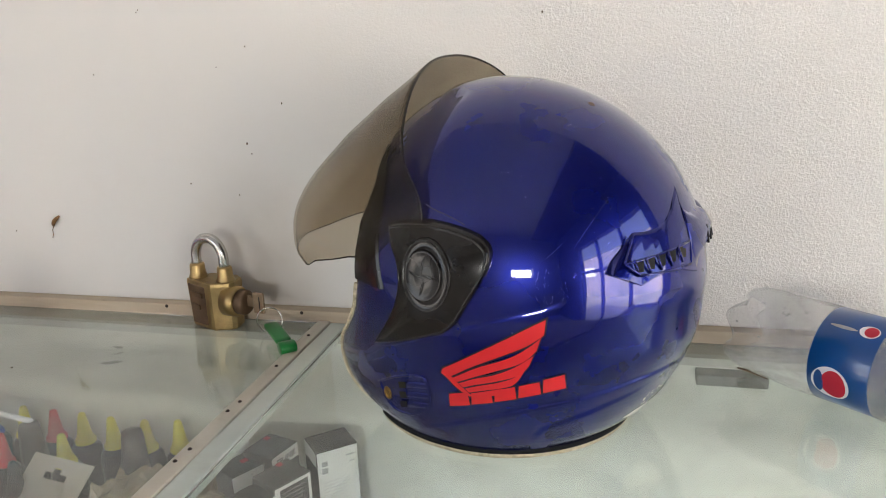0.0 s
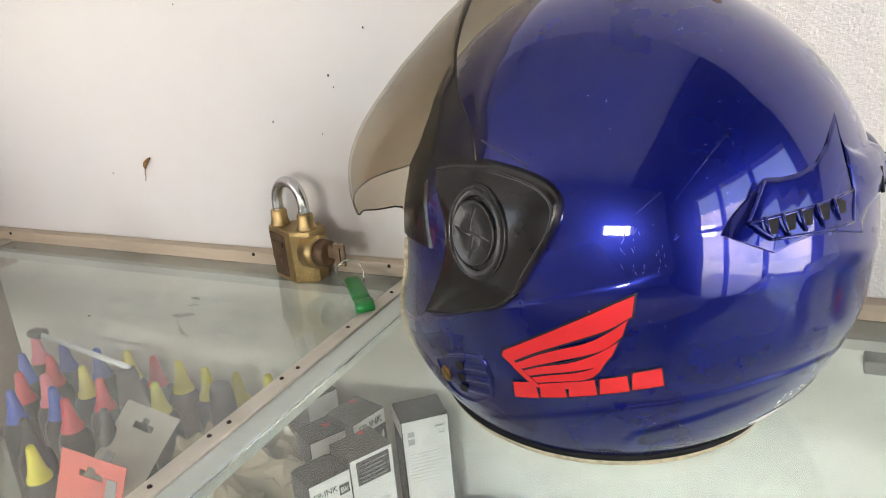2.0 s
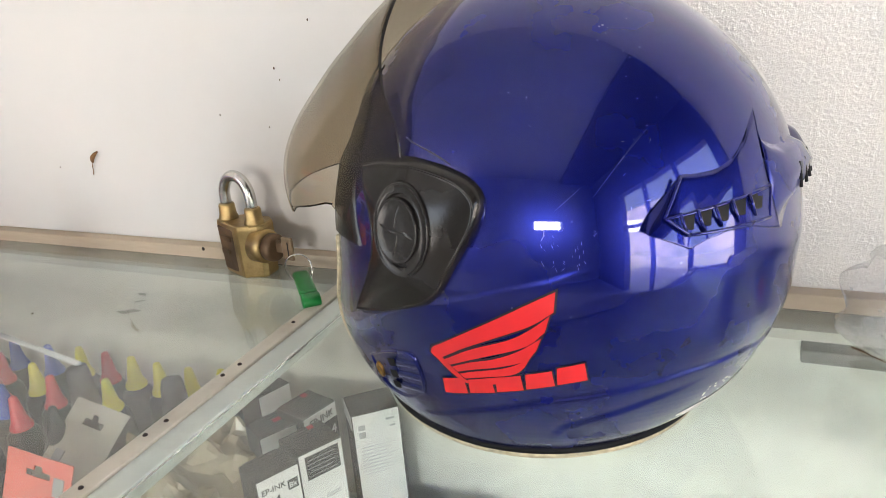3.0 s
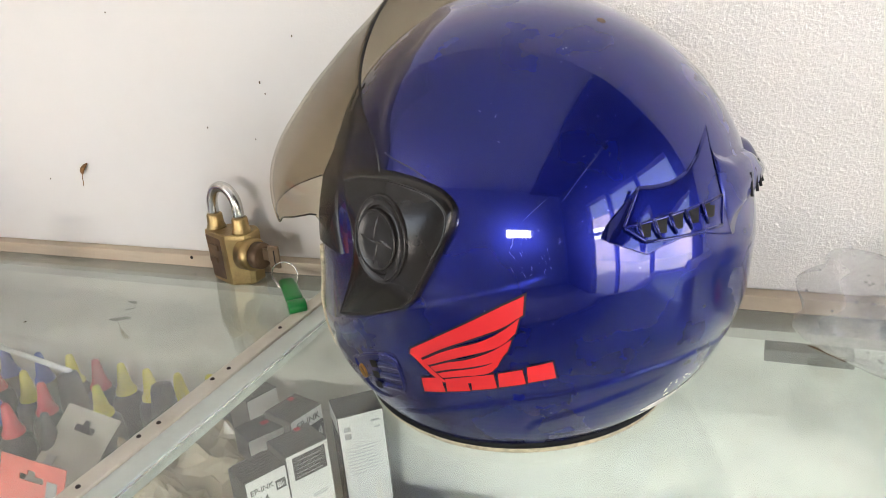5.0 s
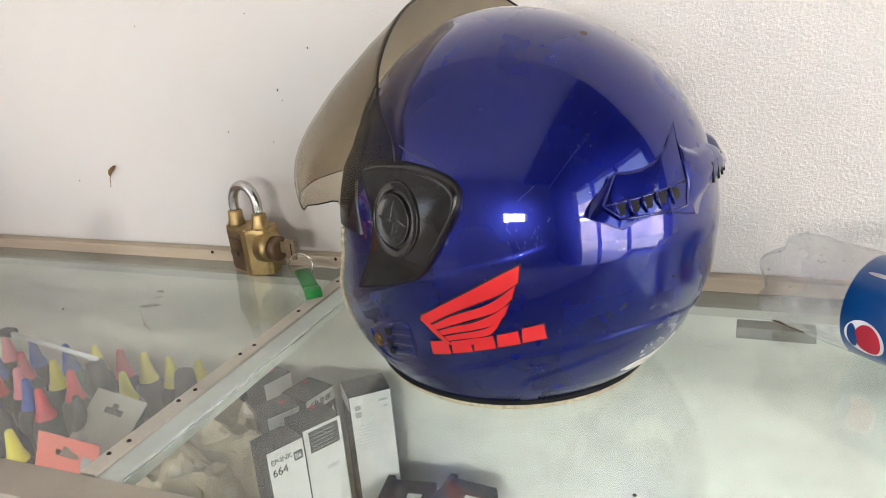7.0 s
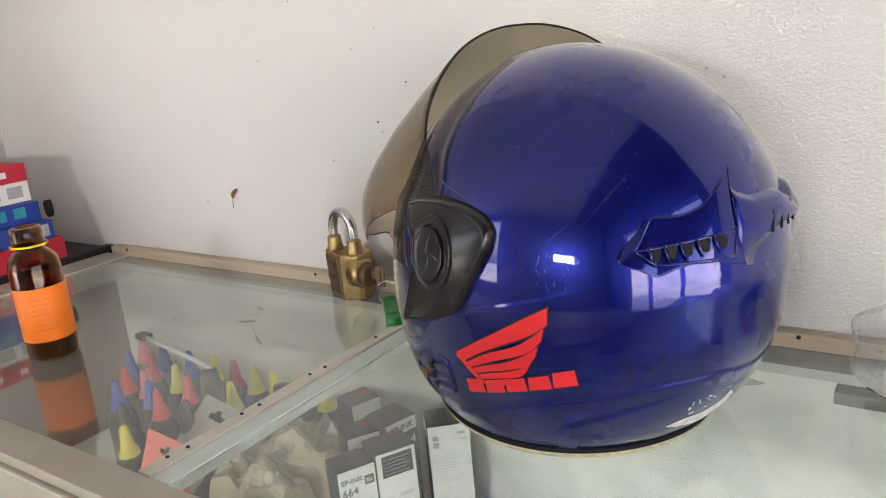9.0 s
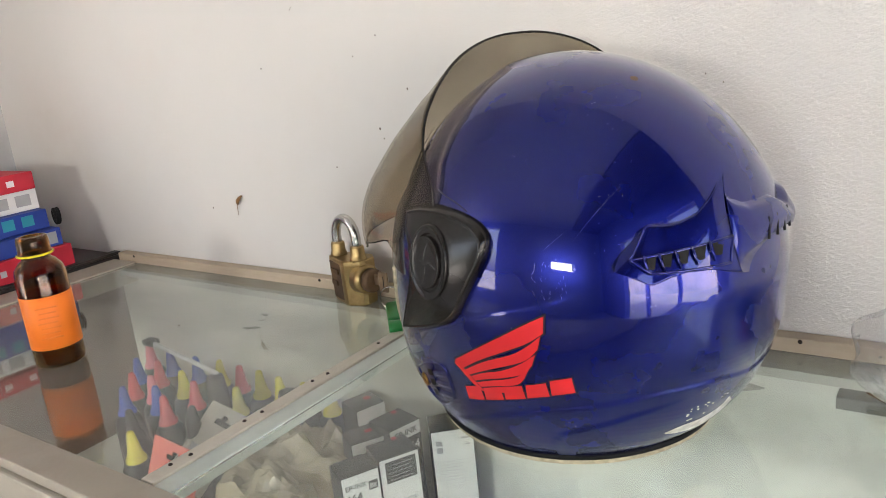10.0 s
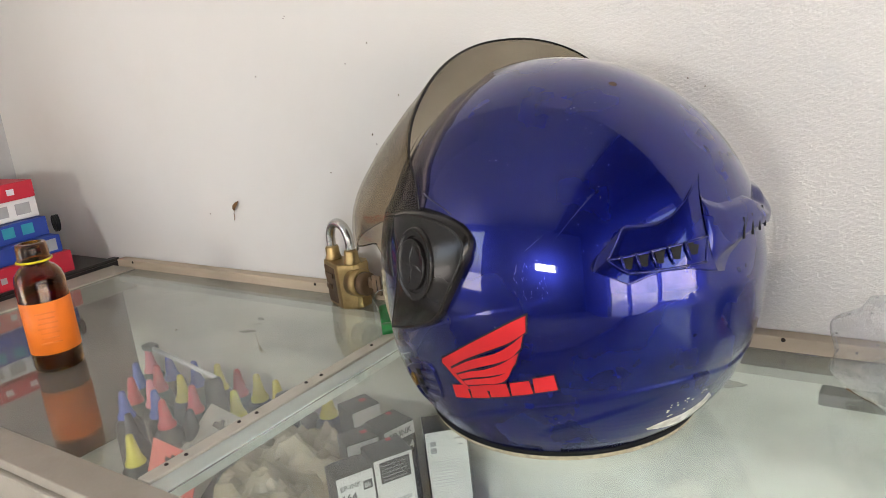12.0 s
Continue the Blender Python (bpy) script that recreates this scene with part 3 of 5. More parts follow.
def side_y(x, z, off=0.0):
    """y of the shell's near side at x, z."""
    ar, af, b = smooth_section(z)
    dx = x - HX
    dy = 0.0
    for a in (ar, af):
        p, q = HC * dx, -HS * dx
        k2 = (HS / a) ** 2 + (HC / b) ** 2
        k1 = p * HS / a ** 2 + q * HC / b ** 2
        k0 = (p / a) ** 2 + (q / b) ** 2 - 1
        dy = (-k1 - math.sqrt(max(0.0, k1 * k1 - k2 * k0))) / k2
        if p + HS * dy > 0:
            break
    return HY + dy - off - relief(x, z)


def open_half(z):
    """Half-width of the face opening at a height."""
    return float(np.interp(z, (0, 0.02, 0.045, 0.06, 0.07, 0.08, 0.09, 0.10, 0.12, 0.15, 0.18, 0.2, 0.210, 0.216), (0.0596, 0.0690, 0.0737, 0.0763, 0.0820, 0.0899, 0.0960, 0.1005, 0.1037, 0.0985, 0.0852, 0.0652, 0.040, 0.0)))


def shell_row(z, n, grow=0.0, flat=False):
    ar, af, b = smooth_section(z)
    ho = min(open_half(z), b * 0.98)
    t0 = math.asin(ho / b)
    out = []
    for k in range(n):
        th = t0 + (2 * math.pi - 2 * t0) * k / (n - 1)
        c, s = -math.cos(th), -math.sin(th)
        a = ar if c > 0 else af
        nrm = Vector((c / a, s / b, 0)).normalized()
        if z > HZ:
            nrm = Vector((c / a, s / b, (z - HZ) / HH ** 2 * 1.0)).normalized()
        near = turned(a * c, -abs(b * s), z)
        d = grow + (0 if flat else relief(near.x, z))
        out.append(turned(a * c + nrm.x * d, b * s + nrm.y * d, z + nrm.z * d))
    return out


helmet = thing("motorcycle_helmet", "glossy blue open-face motorcycle helmet, smoked visor raised, scuffed", "helmet", at=pose(HX, HY, 0))
HI = helmet.matrix_world.inverted()


def hpart(name, bm, material, label="", smooth=True, parent=None):
    return part(name, moved(bm, HI), material, parent or helmet, label, smooth)


_zs = [0.007 + (HZ + 0.012 - 0.007) * k / 150 for k in range(151)] + [HZ + HH * math.sin(math.pi / 2 * k / 64) for k in range(4, 64)] + [HZ + HH * 0.99992]
shell_bm = grid_mesh([shell_row(z, 281) for z in _zs])
bmesh.ops.remove_doubles(shell_bm, verts=shell_bm.verts[:], dist=0.00005)
bmesh.ops.recalc_face_normals(shell_bm, faces=shell_bm.faces[:])
shell = solid(hpart("shell", shell_bm, M_BLUE, "pearl blue lacquered shell with scratches"), 0.004)
liner_bm = grid_mesh([shell_row(z, 90, -0.0075, True) for z in _zs[2:-22:6]])
bmesh.ops.recalc_face_normals(liner_bm, faces=liner_bm.faces[:])
bmesh.ops.reverse_faces(liner_bm, faces=[])
liner = solid(hpart("liner", liner_bm, M_LINER, "dark padded cloth lining"), 0.012)
hpart("crown_pad", moved(lathe(((0.0, 0.0), (0.07, 0.004), (0.09, 0.012), (0.0, 0.02)), 32, False), pose(HX - 0.005, HY, 0.10)), M_LINER)
_edge = [shell_row(z, 3)[0] for z in _zs[::3] if z < 0.2155]
_edge2 = [shell_row(z, 3)[-1] for z in reversed(_zs[::3]) if z < 0.2155]
for run in ([p for p in _edge if p.z < 0.118], [p for p in _edge2 if p.z < 0.118]):
    hpart("edge_piping", tube(run, 0.0017, 8), M_CREAM, "thin cream piping round the face opening")


def base_ring(grow, z, r, half=True):
    ar, af, b = section(0.008)
    pts = []
    t0 = math.asin(0.070 / b)
    for k in range(97):
        th = t0 + (2 * math.pi - 2 * t0) * k / 96
        c, s = -math.cos(th), -math.sin(th)
        a = ar if c > 0 else af
        pts.append(turned((a + grow) * c, (b + grow) * s, z))
    return tube(pts, r, 8)


hpart("base_piping", base_ring(-0.0035, 0.0027, 0.0026), M_CREAM, "worn cream beaded piping round the base")
hpart("base_seal", base_ring(-0.0015, 0.0062, 0.0022), M_BLACKMAT, "black rubber edge")


def straight_line(pts, n):
    """n points along straight runs through pts."""
    out = []
    for k in range(n):
        u = k / (n - 1) * (len(pts) - 1)
        i = min(int(u), len(pts) - 2)
        out.append(np.array(pts[i]) * (1 - u + i) + np.array(pts[i + 1]) * (u - i))
    return out


def skin_strip(top, bottom, n, m, lift, line=smooth_line):
    """A panel on the helmet's side between two lines of (x, z); lift(u, v) is its height over the shell."""
    tp, bt = line(top, n), line(bottom, n)
    rows = []
    for i in range(n):
        row = []
        for j in range(m):
            v = j / (m - 1)
            x, z = tp[i] * (1 - v) + bt[i] * v
            row.append((x, side_y(x, z, lift(i / (n - 1), v)), z))
        rows.append(row)
    return grid_mesh(rows)


def skin_plate(outline, centre, n, rings, corners=0):
    """A panel on the helmet's side inside an outline round a centre; rings are (scale, lift)."""
    ol = corner_line(outline, corners) if corners else smooth_line(list(outline) + [outline[0]], n + 1)[:-1]
    rows = []
    for s, lift in rings:
        row = []
        for p in ol:
            x = centre[0] + (p[0] - centre[0]) * s
            z = centre[1] + (p[1] - centre[1]) * s
            row.append((x, side_y(x, z, lift), z))
        rows.append(row)
    return grid_mesh(rows, True)


def corner_line(pts, per):
    """Straight runs from corner to corner, closed."""
    out = []
    for a, b in zip(pts, list(pts[1:]) + [pts[0]]):
        for k in range(per):
            t = k / per
            out.append((a[0] + (b[0] - a[0]) * t, a[1] + (b[1] - a[1]) * t))
    return out


# side cover of the visor hinge
_back = smooth_line(((-0.0046, 0.1658), (0.0060, 0.1644), (0.0150, 0.1624), (0.0235, 0.1594), (0.0290, 0.1555), (0.0318, 0.1510), (0.0317, 0.1455), (0.0297, 0.1390), (0.0235, 0.1280), (0.0165, 0.1165), (0.0105, 0.1065), (0.0020, 0.0990)), 34)
PLATE = [(-0.0362, 0.1618), (-0.0225, 0.1645)] + [tuple(p) for p in _back] + [(-0.024, 0.0893), (-0.0500, 0.0808)] + [tuple(p) for p in smooth_line(((-0.0500, 0.0808), (-0.0455, 0.0880), (-0.0395, 0.0965), (-0.0318, 0.1100), (-0.0270, 0.1250), (-0.0280, 0.1400), (-0.0325, 0.1500), (-0.0362, 0.1618)), 18)][1:-1]


def mirrored(bm):
    """The same panel on the far side."""
    b2 = bm.copy()
    for v in b2.verts:
        dx, dy = v.co.x - HX, v.co.y - HY
        v.co = turned(HC * dx + HS * dy, HS * dx - HC * dy, v.co.z)
    bmesh.ops.reverse_faces(b2, faces=b2.faces[:])
    return b2


_pl = skin_plate(PLATE, (-0.005, 0.132), 120, ((1.012, -0.003), (1.010, 0.0012), (1.004, 0.0028), (0.985, 0.0048), (0.950, 0.0068), (0.940, 0.0071), (0.925, 0.0070), (0.915, 0.0066), (0.895, 0.0067), (0.6, 0.0080), (0.3, 0.0088), (0.02, 0.0090)), 2)
_plf = mirrored(_pl)
cover = hpart("hinge_cover", _pl, M_BLACKPL, "black plastic hinge cover")
hpart("hinge_cover", _plf, M_BLACKPL, "black plastic hinge cover")


def disc_ring(cx, cz, rx, rz, rings):
    ol = [(cx + rx * math.cos(2 * math.pi * k / 48), cz + rz * math.sin(2 * math.pi * k / 48)) for k in range(48)]
    return skin_plate(ol, (cx, cz), 96, rings)


hpart("hinge_ring", disc_ring(-0.0064, 0.1362, 0.0158, 0.0215, ((1.0, 0.007), (0.985, 0.0100), (0.96, 0.0104), (0.93, 0.0100), (0.86, 0.0094), (0.78, 0.0094))), M_BLACKPL, parent=cover)
hpart("hinge_knob", disc_ring(-0.0080, 0.1362, 0.0118, 0.0150, ((1.0, 0.0090), (0.99, 0.0106), (0.95, 0.0110), (0.90, 0.0106), (0.4, 0.0107), (0.02, 0.0107))), M_BLACKPL, parent=cover)
for a in (75, 165, 255, 345):
    ux, uz = math.cos(radians(a)), math.sin(radians(a))
    px, pz = -0.0080 + 0.0054 * ux, 0.1362 + 0.0068 * uz
    arm = skin_strip(((px - 0.006 * ux, pz - 0.0065 * uz), (px, pz), (px + 0.005 * ux, pz + 0.006 * uz)),
                     ((px - 0.006 * ux - 0.0020 * uz, pz - 0.0065 * uz + 0.002 * ux), (px - 0.0026 * uz, pz + 0.0026 * ux), (px + 0.005 * ux - 0.001 * uz, pz + 0.006 * uz + 0.001 * ux)), 6, 3, lambda u, v: 0.0104 + 0.0009 * math.sin(math.pi * v) * math.sin(math.pi * (0.1 + 0.9 * u)))
    hpart("knob_rib", arm, M_BLACKPL, parent=cover)

_seam = smooth_line(((-0.0105, 0.1735), (-0.0040, 0.1712), (0.0060, 0.1680), (0.0150, 0.1640)), 16)
hpart("shell_seam", tube([(x, side_y(x, z, 0.0), z) for x, z in _seam], 0.00035, 6), M_OUTLINE, "thin seam above the hinge cover")

_tr = []
for k in range(22):
    z = 0.120 + 0.082 * k / 21
    ar, af, b = smooth_section(z)
    t0 = math.asin(min(open_half(z), b * 0.98) / b)
    row = []
    for j in range(10):
        th = t0 - 0.01 + (0.30 - 0.20 * k / 21) * j / 9
        c, sn = -math.cos(th), -math.sin(th)
        lift = 0.0013 + relief(turned(af * c, b * sn, z).x, z) if j < 9 else -0.002
        row.append(turned((af + lift) * c, (b + lift) * sn, z))
    _tr.append(row)
_trim = grid_mesh(_tr)
_trimf = mirrored(_trim)
hpart("visor_base_trim", _trim, M_BLACKPL, "black plastic trim under the visor")
hpart("visor_base_trim", _trimf, M_BLACKPL, "black plastic trim under the visor")

# raised smoked visor, turned round the hinge
VX, VY, VZ = -0.0165, 0.0133, 0.128


def eased(x, knots, values, span):
    """Value between knots with rounded corners."""
    return sum(float(np.interp(x + span * d, knots, values)) for d in (-1, -0.5, 0, 0.5, 1)) / 5


def visor_point(phi, psi):
    r = eased(phi, (60, 80, 95, 110, 130, 150, 165, 175, 186, 200), (0.1660, 0.1530, 0.1403, 0.1252, 0.1217, 0.1302, 0.1460, 0.1545, 0.1489, 0.1381), 6)
    c = math.cos(radians(psi)) ** 0.822
    return turned(VX + r * c * math.cos(radians(phi)), VY - 0.1256 * math.sin(radians(psi)), VZ + r * c * math.sin(radians(phi)))


_vr = []
for i in range(81):
    psi = -82 + 164 * i / 80
    lo = eased(abs(psi), (0, 20, 40, 48, 54, 58, 62, 66, 70, 74, 78, 80, 82, 84), (183.0, 182.3, 182.6, 183.2, 185.5, 183.5, 181.0, 179.4, 177.3, 173.5, 167, 171, 181, 190), 1)
    hi = eased(abs(psi), (0, 20, 40, 60, 72, 80), (103.4, 102.3, 100.1, 98.3, 89.8, 69.4), 6)
    _vr.append([visor_point(hi + (lo - hi) * j / 40, psi) for j in range(41)])
visor = solid(hpart("visor", grid_mesh(_vr), M_VISOR, "smoked translucent visor, scratched"), 0.0018, 0)
hpart("visor_rim", tube([r[0] for r in _vr], 0.0008, 6), M_BLACKPL, parent=visor)
hpart("visor_lip", tube([r[-1] for r in _vr[2:-2]], 0.0005, 6), M_BLACKPL, parent=visor)

# rear side vent and spoiler
V_TOP = ((0.0960, 0.1380), (0.1030, 0.1472), (0.1104, 0.1570), (0.1170, 0.1562), (0.1240, 0.1566), (0.1295, 0.1592), (0.1330, 0.1650), (0.1354, 0.1762))
V_BOT = ((0.0962, 0.1373), (0.1030, 0.1333), (0.1100, 0.1292), (0.1163, 0.1255), (0.1225, 0.1284), (0.1300, 0.1302), (0.1400, 0.1288), (0.1515, 0.1222))


def ridge(h):
    return lambda u, v: -0.001 + h * min(1.0, 12 * u, 16 * v, 16 * (1 - v)) * (1 + 0.5 * u) * (0.40 + 1.25 * v)


_v1 = skin_strip(V_TOP, V_BOT, 51, 44, ridge(0.0048), straight_line)
vent = hpart("side_vent", _v1, M_BLUE, "moulded blue air vent")
for k in range(5):
    x = 0.1128 + 0.0063 * k
    z = 0.1388 + 0.0004 * k
    slot = skin_strip(((x + 0.0004, z + 0.0030), (x + 0.0024, z + 0.0033), (x + 0.0046, z + 0.0036)), ((x + 0.0024, z - 0.0026), (x + 0.0036, z - 0.0032), (x + 0.0048, z - 0.0030)), 5, 4,
                      lambda u, v: 0.0070 + 0.0014 * v)
    hpart("vent_slot", slot, M_BLACKMAT, parent=vent)
    bar = tube([(x - 0.0006, side_y(x, z, 0.0070), z + 0.0042), (x + 0.0010, side_y(x, z, 0.0082), z), (x + 0.0026, side_y(x, z, 0.0078), z - 0.0050)], 0.0008, 6)
    hpart("vent_fin", bar, M_BLUE, parent=vent)
for ends in (((0.1070, 0.1412), (0.1453, 0.1446)), ((0.1165, 0.1338), (0.1462, 0.1322)), ((0.1070, 0.1412), (0.1165, 0.1338)), ((0.1453, 0.1446), (0.1462, 0.1322)), ((0.1110, 0.1562), (0.1066, 0.1414))):
    line = [(ends[0][0] + (ends[1][0] - ends[0][0]) * k / 8, ends[0][1] + (ends[1][1] - ends[0][1]) * k / 8) for k in range(9)]
    hpart("vent_lip", tube([(x, side_y(x, z, 0.0055 + 0.0035 * min(1, max(0, (0.148 - z) / 0.012))), z) for x, z in line], 0.0008, 6), M_BLUE, parent=vent)

# spoiler round the back: sweeps from one side vent to the other, with a keel at the tail
TAIL = -0.29
_rows = []
for i in range(49):
    u = -1 + 2 * i / 48
    row = []
    for j in range(19):
        v = j / 18
        e = abs(u)
        ztop = eased(e, (0, 0.22, 0.45, 0.66, 0.80, 0.92, 1), (0.1500, 0.1575, 0.1580, 0.1588, 0.1625, 0.1690, 0.1765), 0.02)
        zbot = eased(e, (0, 0.38, 0.66, 0.86, 1), (0.1350, 0.1366, 0.1350, 0.1298, 0.1218), 0.03)
        z = ztop * (1 - v) + zbot * v
        ar, af, b = smooth_section(z)
        xs = 0.1354 + 0.0161 * v ** 0.9
        seam = Vector((xs, side_y(xs, z, -0.001 + 0.0072 * min(1.0, 16 * v, 16 * (1 - v)) * (0.40 + 1.25 * v)), z))
        dx, dy = seam.x - HX, seam.y - HY
        lx, ly = HC * dx + HS * dy, -HS * dx + HC * dy
        near = math.atan2(-ly / b, lx / ar)
        th = TAIL + u * (near - TAIL)
        keel = max(0.0, 1 - abs(v - 0.55) / 0.55)
        lift = -0.001 + 0.0045 * min(1, 6 * v, 6 * (1 - v)) + 0.0030 * keel * (1 - 0.5 * e) + 0.0008 * keel * math.exp(-(e / 0.25) ** 2)
        w = min(1, max(0, (e - 0.72) / 0.28)) ** 2 if u > 0 else 0.0
        lift -= 0.008 * max(0.0, -u - 0.15)
        px, py = (ar + lift) * math.cos(th) * (1 - w) + lx * w, -(b + lift) * math.sin(th) * (1 - w) + ly * w
        row.append(turned(px, py, z))
    _rows.append(row)
spoiler = hpart("rear_spoiler", grid_mesh(_rows), M_BLUE, "moulded blue rear spoiler")
for th in (0.01, -0.07, -0.15, -0.23):
    pts = []
    for d, z in ((-0.016, 0.1485), (0.004, 0.1430), (0.024, 0.1378)):
        ar, af, b = smooth_section(z)
        pts.append(turned((ar + 0.0050) * math.cos(th + d), -(b + 0.0050) * math.sin(th + d), z))
    hpart("spoiler_slot", tube(pts, 0.0008, 6), M_BLACKMAT, parent=spoiler)

# chin vent
_cv = skin_plate(((-0.0530, 0.0490), (-0.036, 0.0595), (-0.0165, 0.0655), (-0.0115, 0.058), (-0.0120, 0.042), (-0.020, 0.0325), (-0.031, 0.0262), (-0.046, 0.0280)), (-0.031, 0.046), 60,
                 ((1.0, -0.001), (0.97, 0.0014), (0.90, 0.0010), (0.85, -0.0004), (0.4, -0.0002), (0.02, 0.0)))
chin = hpart("chin_vent", _cv, M_BLUE, "shallow moulded chin vent")
for k in range(3):
    x0, z0 = -0.0335 - 0.0008 * k, 0.0525 - 0.0085 * k
    rib = skin_strip(((x0, z0 + 0.003), (x0 + 0.011, z0 + 0.006), (x0 + 0.022, z0 + 0.0075)), ((x0 + 0.0005, z0 - 0.0022), (x0 + 0.011, z0 + 0.0008), (x0 + 0.022, z0 + 0.0025)), 10, 5,
                     lambda u, v: 0.0002 + 0.0009 * min(1, 5 * v, 5 * (1 - v)) * min(1, 6 * u))
    hpart("chin_rib", rib, M_BLUE, parent=chin)
    hole = skin_strip(((x0 - 0.001, z0 + 0.0030), (x0 + 0.002, z0 + 0.004), (x0 + 0.0050, z0 + 0.0048)), ((x0 - 0.0006, z0 - 0.0022), (x0 + 0.002, z0 - 0.0014), (x0 + 0.0048, z0 - 0.0006)), 5, 4, lambda u, v: 0.0014)
    hpart("chin_hole", hole, M_BLACKMAT, parent=chin)
hpart("chin_stud", disc_ring(-0.0455, 0.0412, 0.0030, 0.0055, ((1.0, 0.0), (0.95, 0.0018), (0.6, 0.0024), (0.55, 0.0012), (0.02, 0.0014))), M_GOLDSTUD, "worn bronze stud", parent=chin)

# red wing emblem and the row of bars under it
FEATHERS = (
    (((0.0000, 0.0738), (0.0194, 0.0858), (0.0367, 0.0960), (0.0523, 0.1050), (0.0634, 0.1108)), ((0.0042, 0.0690), (0.0186, 0.0777), (0.0359, 0.0862), (0.0518, 0.0937), (0.0622, 0.1010))),
    (((0.0054, 0.0676), (0.0213, 0.0768), (0.0410, 0.0850), (0.0520, 0.0918), (0.0603, 0.0988)), ((0.0084, 0.0655), (0.0195, 0.0705), (0.0295, 0.0745), (0.0486, 0.0822), (0.0577, 0.0905))),
    (((0.0096, 0.0643), (0.0200, 0.0690), (0.0322, 0.0728), (0.0450, 0.0790), (0.0558, 0.0868)), ((0.0120, 0.0620), (0.0200, 0.0650), (0.0343, 0.0690), (0.0470, 0.0738), (0.0530, 0.0800))),
    (((0.0132, 0.0608), (0.0220, 0.0640), (0.0344, 0.0675), (0.0430, 0.0710), (0.0505, 0.0768)), ((0.0155, 0.0585), (0.0250, 0.0612), (0.0368, 0.0640), (0.0430, 0.0665), (0.0470, 0.0705))),
    (((0.0166, 0.0572), (0.0220, 0.0592), (0.0290, 0.0612), (0.0360, 0.0630), (0.0385, 0.0628)), ((0.0180, 0.0556), (0.0250, 0.0566), (0.0330, 0.0583), (0.0400, 0.0598), (0.0450, 0.0606))),
    (((-0.0004, 0.0740), (0.0030, 0.0706), (0.0080, 0.0652), (0.0130, 0.0600), (0.0172, 0.0560)), ((-0.0018, 0.0705), (0.0018, 0.0676), (0.0060, 0.0630), (0.0110, 0.0584), (0.0160, 0.0554))),
)
emblem = None


def decal(top, bottom, grow):
    """Red strip with a dark border just under it."""
    global emblem
    tp, bt = [np.array(p) for p in top], [np.array(p) for p in bottom]
    fat = 0.0002
    tp2 = [t + (t - b) / max(1e-4, np.linalg.norm(t - b)) * fat for t, b in zip(tp, bt)]
    bt2 = [b - (t - b) / max(1e-4, np.linalg.norm(t - b)) * fat for t, b in zip(tp, bt)]
    tp, bt = tp2, bt2
    top, bottom = [tuple(p) for p in tp], [tuple(p) for p in bt]
    red = hpart("emblem" if emblem is None else "feather", skin_strip(top, bottom, 18, 4, lambda u, v: 0.0007), M_RED, "" if emblem else "plain red wing emblem", parent=emblem)
    if emblem is None:
        emblem = red
    t2 = [t + (t - b) / max(1e-4, np.linalg.norm(t - b)) * grow for t, b in zip(tp, bt)]
    b2 = [b - (t - b) / max(1e-4, np.linalg.norm(t - b)) * grow for t, b in zip(tp, bt)]
    d0, d1 = (tp[0] - tp[1]), (tp[-1] - tp[-2])
    t2[0] = t2[0] + d0 / np.linalg.norm(d0) * grow
    b2[0] = b2[0] + d0 / np.linalg.norm(d0) * grow
    t2[-1] = t2[-1] + d1 / np.linalg.norm(d1) * grow
    b2[-1] = b2[-1] + d1 / np.linalg.norm(d1) * grow
    hpart("emblem_border", skin_strip([tuple(t) for t in t2], [tuple(b) for b in b2], 18, 4, lambda u, v: 0.0004), M_OUTLINE, parent=emblem)


for tp, bt in FEATHERS:
    decal(tp, bt, 0.0012)
for k in range(5):
    xa = 0.0022 + 0.0148 * k
    xb = xa + 0.0124
    za, zb = 0.0446 + 0.259 * xa, 0.0446 + 0.259 * xb
    h = 0.0088 + (0.0010 if k in (0, 4) else 0)
    decal(((xa, za + h), ((xa + xb) / 2, (za + zb) / 2 + h), (xb, zb + h)), ((xa - 0.0006, za), ((xa + xb) / 2, (za + zb) / 2), (xb + 0.0006, zb)), 0.0007)

# scuffs: bare patch at the rear rim and fine scratches
hpart("bare_patch", skin_strip(((0.1087, 0.0255), (0.1173, 0.0295), (0.1258, 0.0312), (0.1342, 0.0368), (0.1385, 0.0430)), ((0.1090, 0.0240), (0.1133, 0.0215), (0.1205, 0.0200), (0.1299, 0.0265), (0.1376, 0.0370)), 16, 5, lambda u, v: 0.0007 + 0.0004 * math.sin(40 * u) * math.sin(9 * v)), M_SCUFF, "bare scuffed white patch")
_rng = random.Random(8)
for k in range(16):
    x, z, r = _rng.uniform(0.120, 0.1395), _rng.uniform(0.0, 0.011), _rng.uniform(0.0003, 0.0008)
    z += 0.0330 + 0.60 * (x - 0.125)
    hpart("chip", disc_ring(x, z, r, r * _rng.uniform(0.6, 1.4), ((1.0, -0.0002), (0.8, 0.00035), (0.02, 0.0004))), M_SCUFF)
_rng = random.Random(4)
SCRATCHES = [(0.0865, 0.163, 55, 0.030, 0.00004), (0.0905, 0.168, 52, 0.018, 0.00004), (0.0675, 0.150, 42, 0.013, 0.00006), (0.0585, 0.137, 85, 0.004, 0.00022), (0.0580, 0.1345, 60, 0.003, 0.00018)]
